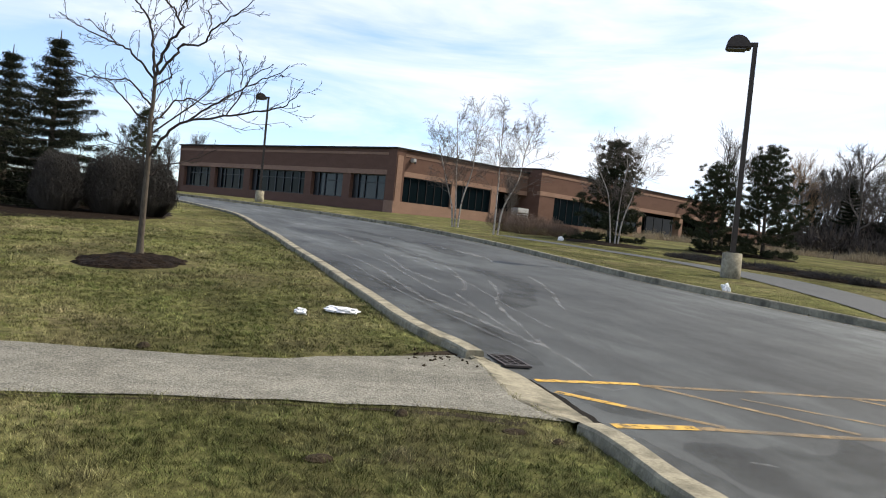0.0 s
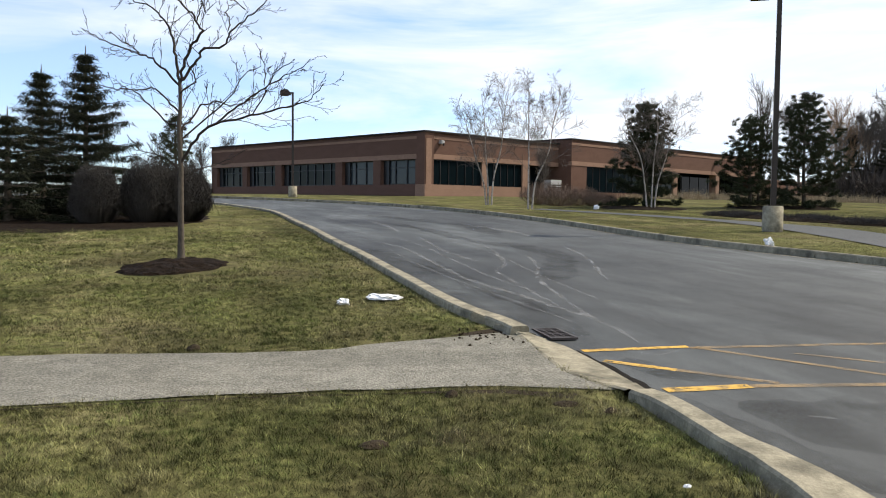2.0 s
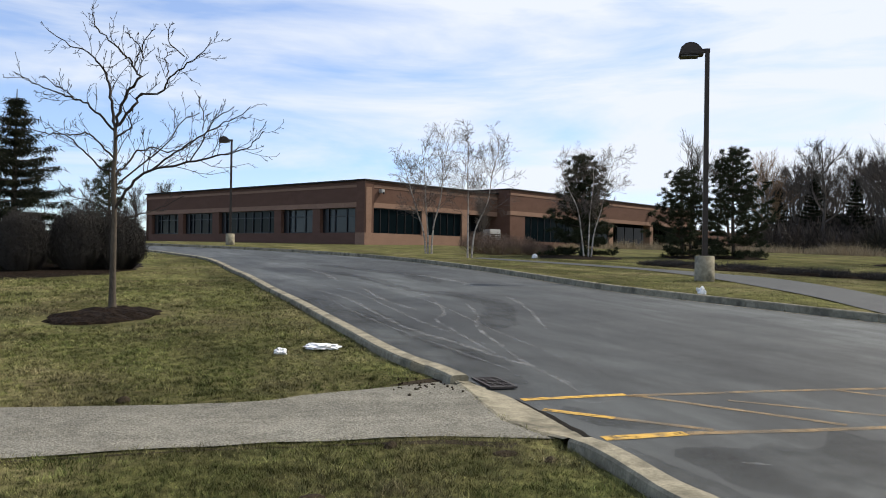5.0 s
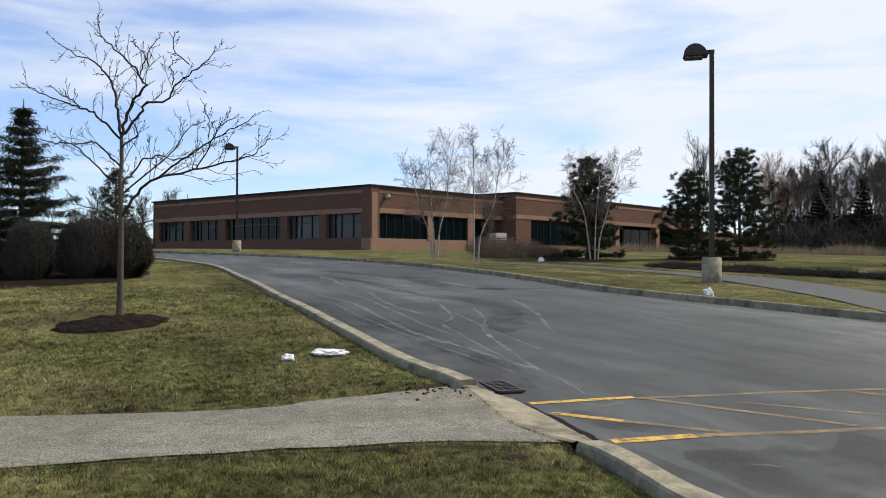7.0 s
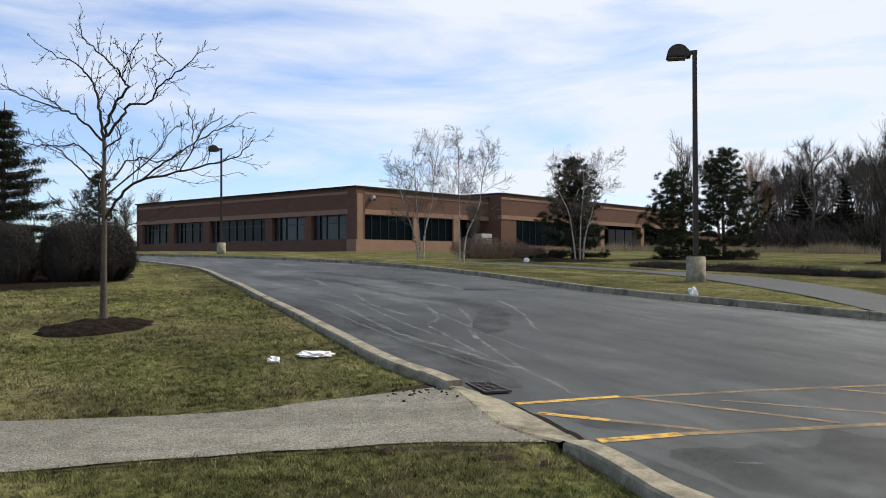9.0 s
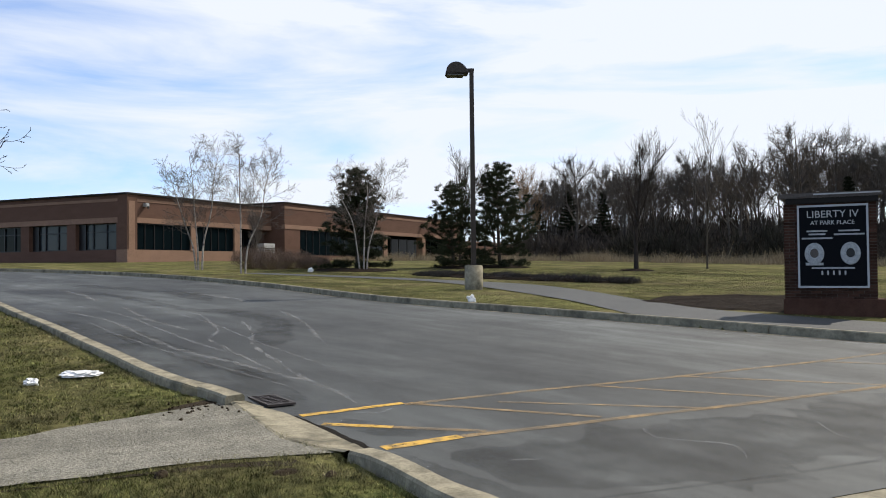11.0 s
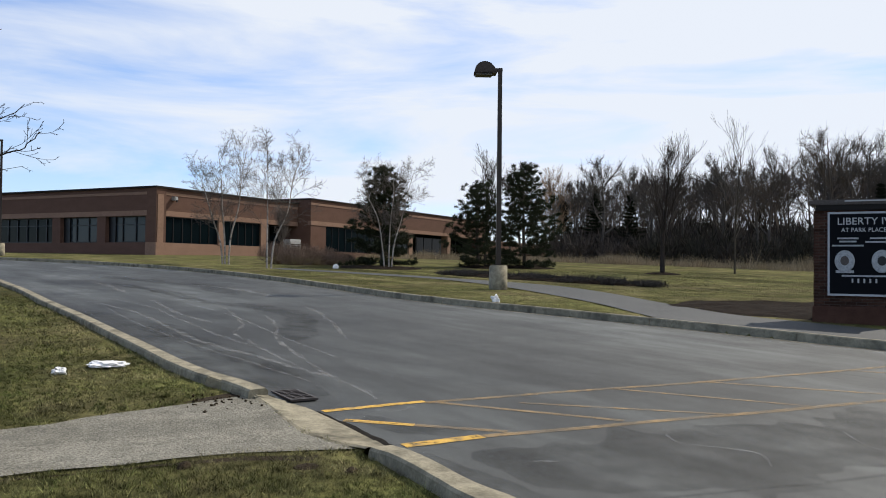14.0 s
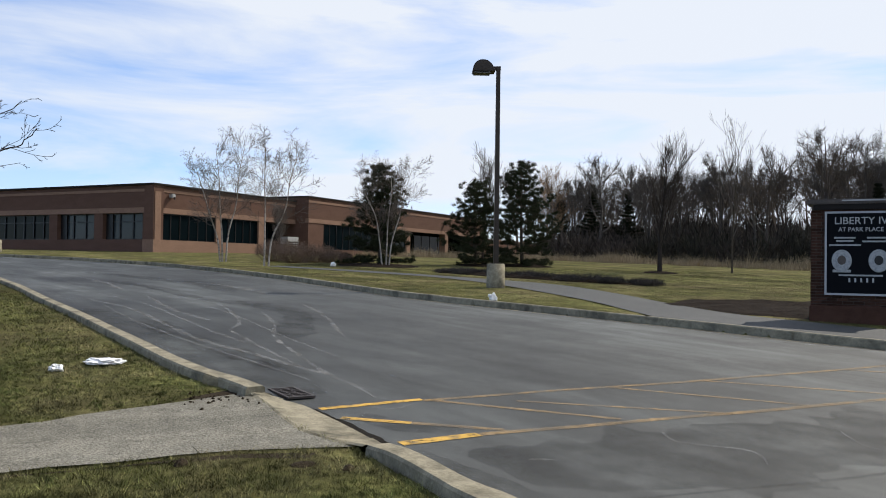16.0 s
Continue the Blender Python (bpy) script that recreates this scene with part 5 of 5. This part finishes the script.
# ---- parked car ----
def build_car():
    g = empty("parked_car", Matrix.Translation(at(-33.2, 95.0, 0.0)) @ Matrix.Rotation(radians(20), 4, "Z"), "white car parked beyond the end of the building", "car")
    bm = bmesh.new()
    side = [(-2.2, 0.35), (-2.25, 0.75), (-1.9, 0.95), (-1.2, 1.0), (-0.6, 1.45), (0.9, 1.48), (1.6, 1.05), (2.1, 0.98), (2.2, 0.6), (2.15, 0.35)]
    a, d = [bm.verts.new((x, -0.85, z)) for x, z in side], [bm.verts.new((x, 0.85, z)) for x, z in side]
    bm.faces.new(a)
    bm.faces.new(d[::-1])
    for k in range(len(side)):
        bm.faces.new((a[k], d[k], d[(k + 1) % len(side)], a[(k + 1) % len(side)]))
    bmesh.ops.bevel(bm, geom=bm.edges[:], offset=0.06, segments=2, affect="EDGES")
    part("body", bm, M_UNIT, g)
    boxed("side_window", (-0.75, 1.0, -0.87, -0.84, 1.02, 1.36), M_PANE, g)
    for x in (-1.4, 1.35):
        for y in (-0.8, 0.8):
            bm = bmesh.new()
            bmesh.ops.create_cone(bm, cap_ends=True, segments=20, radius1=0.33, radius2=0.33, depth=0.22, matrix=Matrix.Translation((x, y, 0.33)) @ Matrix.Rotation(radians(90), 4, "X"))
            part("wheel", bm, M_FRAME_SHADE, g)


build_car()


# ---- brick sign ----
def build_sign():
    turn = math.atan2(-12.6, 15.2) - radians(4)
    g = empty("monument_sign", Matrix.Translation(at(12.83, 15.35, -0.02)) @ Matrix.Rotation(turn, 4, "Z"), "brick monument sign with black face and white frame", "sign")
    W, D, H = 1.86, 0.62, 2.55
    boxed("core", (0.012, W - 0.012, 0.012, D - 0.012, -0.4, H), M_MORTAR, g, "grey mortar core")
    boxed("plinth", (-0.02, W + 0.14, -0.14, D + 0.04, -0.5, 0.36), M_BRICK, g, "low brick plinth", 0.01)
    bm = bmesh.new()
    box(bm, -0.10, W + 0.12, -0.12, D + 0.10, H + 0.05, H + 0.16, 0.02)
    part("cap", bm, M_CAP, g, "dark cap slab")
    boxed("cap_moulding", (0.05, W + 0.03, -0.09, D + 0.05, H - 0.07, H + 0.05), M_COPING, g)
    boxed("light_strip", (0.62, W + 0.08, -0.135, -0.118, H + 0.11, H + 0.14), M_UNIT, g, "pale strip along the cap edge")
    face = boxed("sign_face", (0.30, 1.68, -0.05, 0.02, 0.62, 2.42), M_SIGN, g, "black sign face")
    bm = bmesh.new()
    for x0, x1, z0, z1 in ((0.28, 1.70, 0.60, 0.645), (0.28, 1.70, 2.395, 2.44), (0.28, 0.322, 0.645, 2.395), (1.658, 1.70, 0.645, 2.395)):
        box(bm, x0, x1, -0.062, 0.0, z0, z1)
    part("border", bm, M_SIGN_WHITE, face, "white border")

    def words(text, x, z, size, wide=1.0):
        cu = bpy.data.curves.new("lettering", "FONT")
        cu.body, cu.size, cu.align_x, cu.extrude = text, size, "CENTER", 0.002
        cu.offset = 0.001
        tmp = new("lettering_source", cu)
        me = bpy.data.meshes.new_from_object(tmp.evaluated_get(bpy.context.evaluated_depsgraph_get()))
        bpy.data.objects.remove(tmp)
        me.transform(Matrix.Translation((x, -0.054, z)) @ Matrix.Rotation(radians(90), 4, "X") @ Matrix.Diagonal((wide, 1, 1, 1)))
        me.name = "lettering"
        link("lettering", me, M_SIGN_WHITE, face, "white capitals")

    words("LIBERTY IV", 0.99, 2.16, 0.22, 1.0)
    words("AT PARK PLACE", 0.99, 2.0, 0.13, 0.95)
    for x, w, z in ((0.68, 0.42, 1.86), (0.68, 0.34, 1.79), (0.68, 0.62, 1.70), (1.32, 0.42, 1.86), (1.32, 0.60, 1.78), (0.99, 0.86, 1.04)):
        boxed("unreadable_line", (x - w / 2, x + w / 2, -0.056, -0.049, z - 0.018, z + 0.018), M_SIGN_GREY, face, "grey line of small print")
    for k in range(5):
        boxed("number_bar", (0.755 + k * 0.115, 0.79 + k * 0.115, -0.056, -0.049, 0.89, 0.98), M_SIGN_WHITE, face, "white bar")
    for x, rz in ((0.62, 0.24), (1.34, 0.25)):
        bm = bmesh.new()
        bmesh.ops.create_cone(bm, cap_ends=True, segments=40, radius1=0.2, radius2=0.19, depth=0.012, matrix=Matrix.Translation((x, -0.055, 1.36)) @ Matrix.Rotation(radians(90), 4, "X") @ Matrix.Diagonal((1, rz / 0.2, 1, 1)))
        seal = part("seal", bm, M_SIGN_GREY, face, "grey oval seal")
        bm = bmesh.new()
        bmesh.ops.create_cone(bm, cap_ends=True, segments=32, radius1=0.085, radius2=0.085, depth=0.01, matrix=Matrix.Translation((x, -0.064, 1.37)) @ Matrix.Rotation(radians(90), 4, "X") @ Matrix.Diagonal((1, 1.2, 1, 1)))
        part("disc", bm, M_FRAME_SHADE if x > 1 else M_CAP, seal, "dark centre")
    boxed("seal_base", (0.44, 0.80, -0.056, -0.049, 1.10, 1.16), M_SIGN_GREY, face, "grey scroll")
    # bricks in running bond, on the front and on both ends
    long, high = 0.203, 0.057

    def brick_mesh(l, d):
        bm = box(bmesh.new(), -l / 2, l / 2, -d / 2, d / 2, -high / 2, high / 2)
        bmesh.ops.bevel(bm, geom=bm.edges[:], offset=0.004, segments=1, affect="EDGES")
        me = bpy.data.meshes.new("brick")
        bm.to_mesh(me)
        bm.free()
        me.materials.append(M_BRICK)
        return me

    whole, half = brick_mesh(long, 0.05), brick_mesh(0.096, 0.05)
    count = 0
    for c in range(5, 38):
        z = 0.0335 + c * 0.067
        shift = 0.1065 * (c % 2)
        for side in ("end", "front"):
            span = D if side == "end" else W
            cuts = [0.0] + ([0.1065] if shift else []) + list(np.arange(0.213 + shift, span - 0.05, 0.213)) + [span]
            for a, b in zip(cuts[:-1], cuts[1:]):
                if side == "front" and 0.32 < a and b < 1.66 and 0.66 < z < 2.36:
                    continue
                if z > H - 0.08 or b - a < 0.05:
                    continue
                ob = new("brick", whole if b - a > 0.15 else half)
                ob.parent = g
                mid = (a + b) / 2
                fit = (b - a - 0.01) / (long if b - a > 0.15 else 0.096)
                jog = 0.003 * math.sin(91.7 * c + 37.1 * mid)
                if side == "front":
                    ob.matrix_basis = Matrix.Translation((mid, 0.018 + jog, z)) @ Matrix.Diagonal((fit, 1, 1, 1))
                else:
                    ob.matrix_basis = Matrix.Translation((0.018 + jog, mid, z)) @ Matrix.Rotation(radians(90), 4, "Z") @ Matrix.Diagonal((fit, 1, 1, 1))
                count += 1
    return count


build_sign()


# ---- litter ----
def litter(name, x, y, size, seed, label, category, flat=0.35, dz=0.0):
    bm = bmesh.new()
    bmesh.ops.create_icosphere(bm, subdivisions=4, radius=1.0)
    for v in bm.verts:
        n = 0.6 * noise.noise(v.co * 1.3 + Vector((seed, 0, 0))) + 0.45 * noise.noise(v.co * 3.1 + Vector((0, seed, 0))) + 0.14 * noise.noise(v.co * 7.0 + Vector((seed, seed, 0)))
        v.co *= 1 + n
        v.co = Vector((v.co.x * size[0], v.co.y * size[1], max(-0.02, v.co.z * size[2] + size[2] * 0.55)))
    ob = part(name, bm, M_BAG)
    ob.matrix_world = Matrix.Translation(at(x, y, dz))
    tagged(ob, label, category)


litter("crumpled_paper", -1.68, 9.9, (0.065, 0.065, 0.04), 1.4, "small crumpled white paper on the lawn", "litter", dz=0.02)
litter("plastic_sheet", -1.22, 10.35, (0.19, 0.15, 0.035), 6.3, "crumpled white plastic sheet on the lawn", "litter", dz=0.02)
litter("plastic_bag", 7.05, 20.3, (0.10, 0.09, 0.12), 3.0, "white plastic bag by the far kerb", "bag")
litter("plastic_bag", 5.8, 41.5, (0.13, 0.11, 0.13), 4.0, "white plastic bag on the far lawn", "bag")
litter("paper_scrap", 1.07, 4.15, (0.018, 0.014, 0.008), 5.0, "scrap of white paper in the grass", "litter", dz=0.03)


for k, (x, y, r) in enumerate(((0.62, 5.7, 0.11), (-0.62, 4.72, 0.10), (0.9, 5.55, 0.06), (-0.2, 5.85, 0.07), (-2.6, 7.25, 0.09), (0.25, 9.0, 0.08))):
    mound("soil_clod", x, y, r, r * 0.7, 0.035, M_DIRT, "clod of bare dark soil in the grass", 0.4 * k, "", "soil clod", 20.0 + k)


# ---- grass blades on the near lawn ----
def build_blades():
    rng = np.random.default_rng(3)
    V = []
    for (x0, x1, y0, y1), dens, h0, h1, w in (((-7, 1.6, 2.2, 7.2), 7500, 0.010, 0.034, 0.0028), ((-9, 1.0, 7.2, 11.5), 3200, 0.012, 0.034, 0.0038), ((-13, 0.5, 11.5, 22), 750, 0.015, 0.045, 0.007), ((-22, -3, 22, 40), 200, 0.012, 0.03, 0.009), ((2, 30, 11, 44), 240, 0.010, 0.024, 0.007)):
        m = int(dens * (x1 - x0) * (y1 - y0))
        tufts = max(1, m // 14)
        pick = rng.integers(0, tufts, m)
        size = rng.lognormal(0, 0.4, tufts)
        spread = 0.02 if y0 < 11 else 0.05 if x0 < 0 and y0 < 20 else 0.4
        x = rng.uniform(x0, x1, tufts)[pick] + rng.normal(0, spread, m) * size[pick]
        y = rng.uniform(y0, y1, tufts)[pick] + rng.normal(0, spread, m) * size[pick]
        jx, jy = x + rng.normal(0, 0.02, m), y + rng.normal(0, 0.03, m)
        keep = ~(inside(x, y, ROAD) | inside(x, y, APRON) | inside(jx, jy, LEFT_PATH) | inside(jx, jy, BROKEN) | inside(x, y, RIGHT_PATH) | inside(x, y, RAMP_AREA) | inside(x, y, KERB_END))
        for mx, my, mr in ((-13.6, 27.0, 5.0), (15.6, 17.6, 3.7), (8.4, 43.2, 2.3), (18.3, 47.4, 2.0), (23.8, 40.4, 1.0), (13.0, 32.6, 1.6)):
            keep &= (x - mx) ** 2 + (y - my) ** 2 > mr * mr
        keep &= ((x + 5.15) / 1.0) ** 2 + ((y - 13.55) / 1.45) ** 2 > 1
        for edge in (LEFT_EDGE, NEAR_EDGE, RAMP_EDGE, RIGHT_EDGE):
            e = edge[(edge[:, 1] > y0 - 1) & (edge[:, 1] < y1 + 1)]
            for px, py in e:
                keep &= (x - px) ** 2 + (y - py) ** 2 > 0.23**2
        x, y, tall = x[keep], y[keep], np.clip(size[pick][keep], 0.55, 1.35)
        m = len(x)
        clump = np.array([noise.noise(Vector((p * 6, q * 6, 0))) for p, q in zip(x, y)])
        h = rng.uniform(h0, h1, m) * (1 + 0.8 * clump) * tall
        z = land(x, y) - 0.015
        a, w = rng.uniform(0, 6.28, m), w * rng.uniform(0.6, 1.4, m)
        dx, dy = w * np.cos(a), w * np.sin(a)
        lx, ly = rng.normal(0, 1.1, m) * h, rng.normal(0, 1.1, m) * h
        V.append(np.stack([np.stack([x - dx, y - dy, z], 1), np.stack([x + dx, y + dy, z], 1), np.stack([x + lx, y + ly, z + 0.02 + h], 1)], 1).reshape(-1, 3))
    V = np.concatenate(V)
    tagged(fast("grass_blades", V, np.arange(len(V)).reshape(-1, 3), M_BLADE), "short dormant olive and straw grass", "grass", "", "stuff")


build_blades()
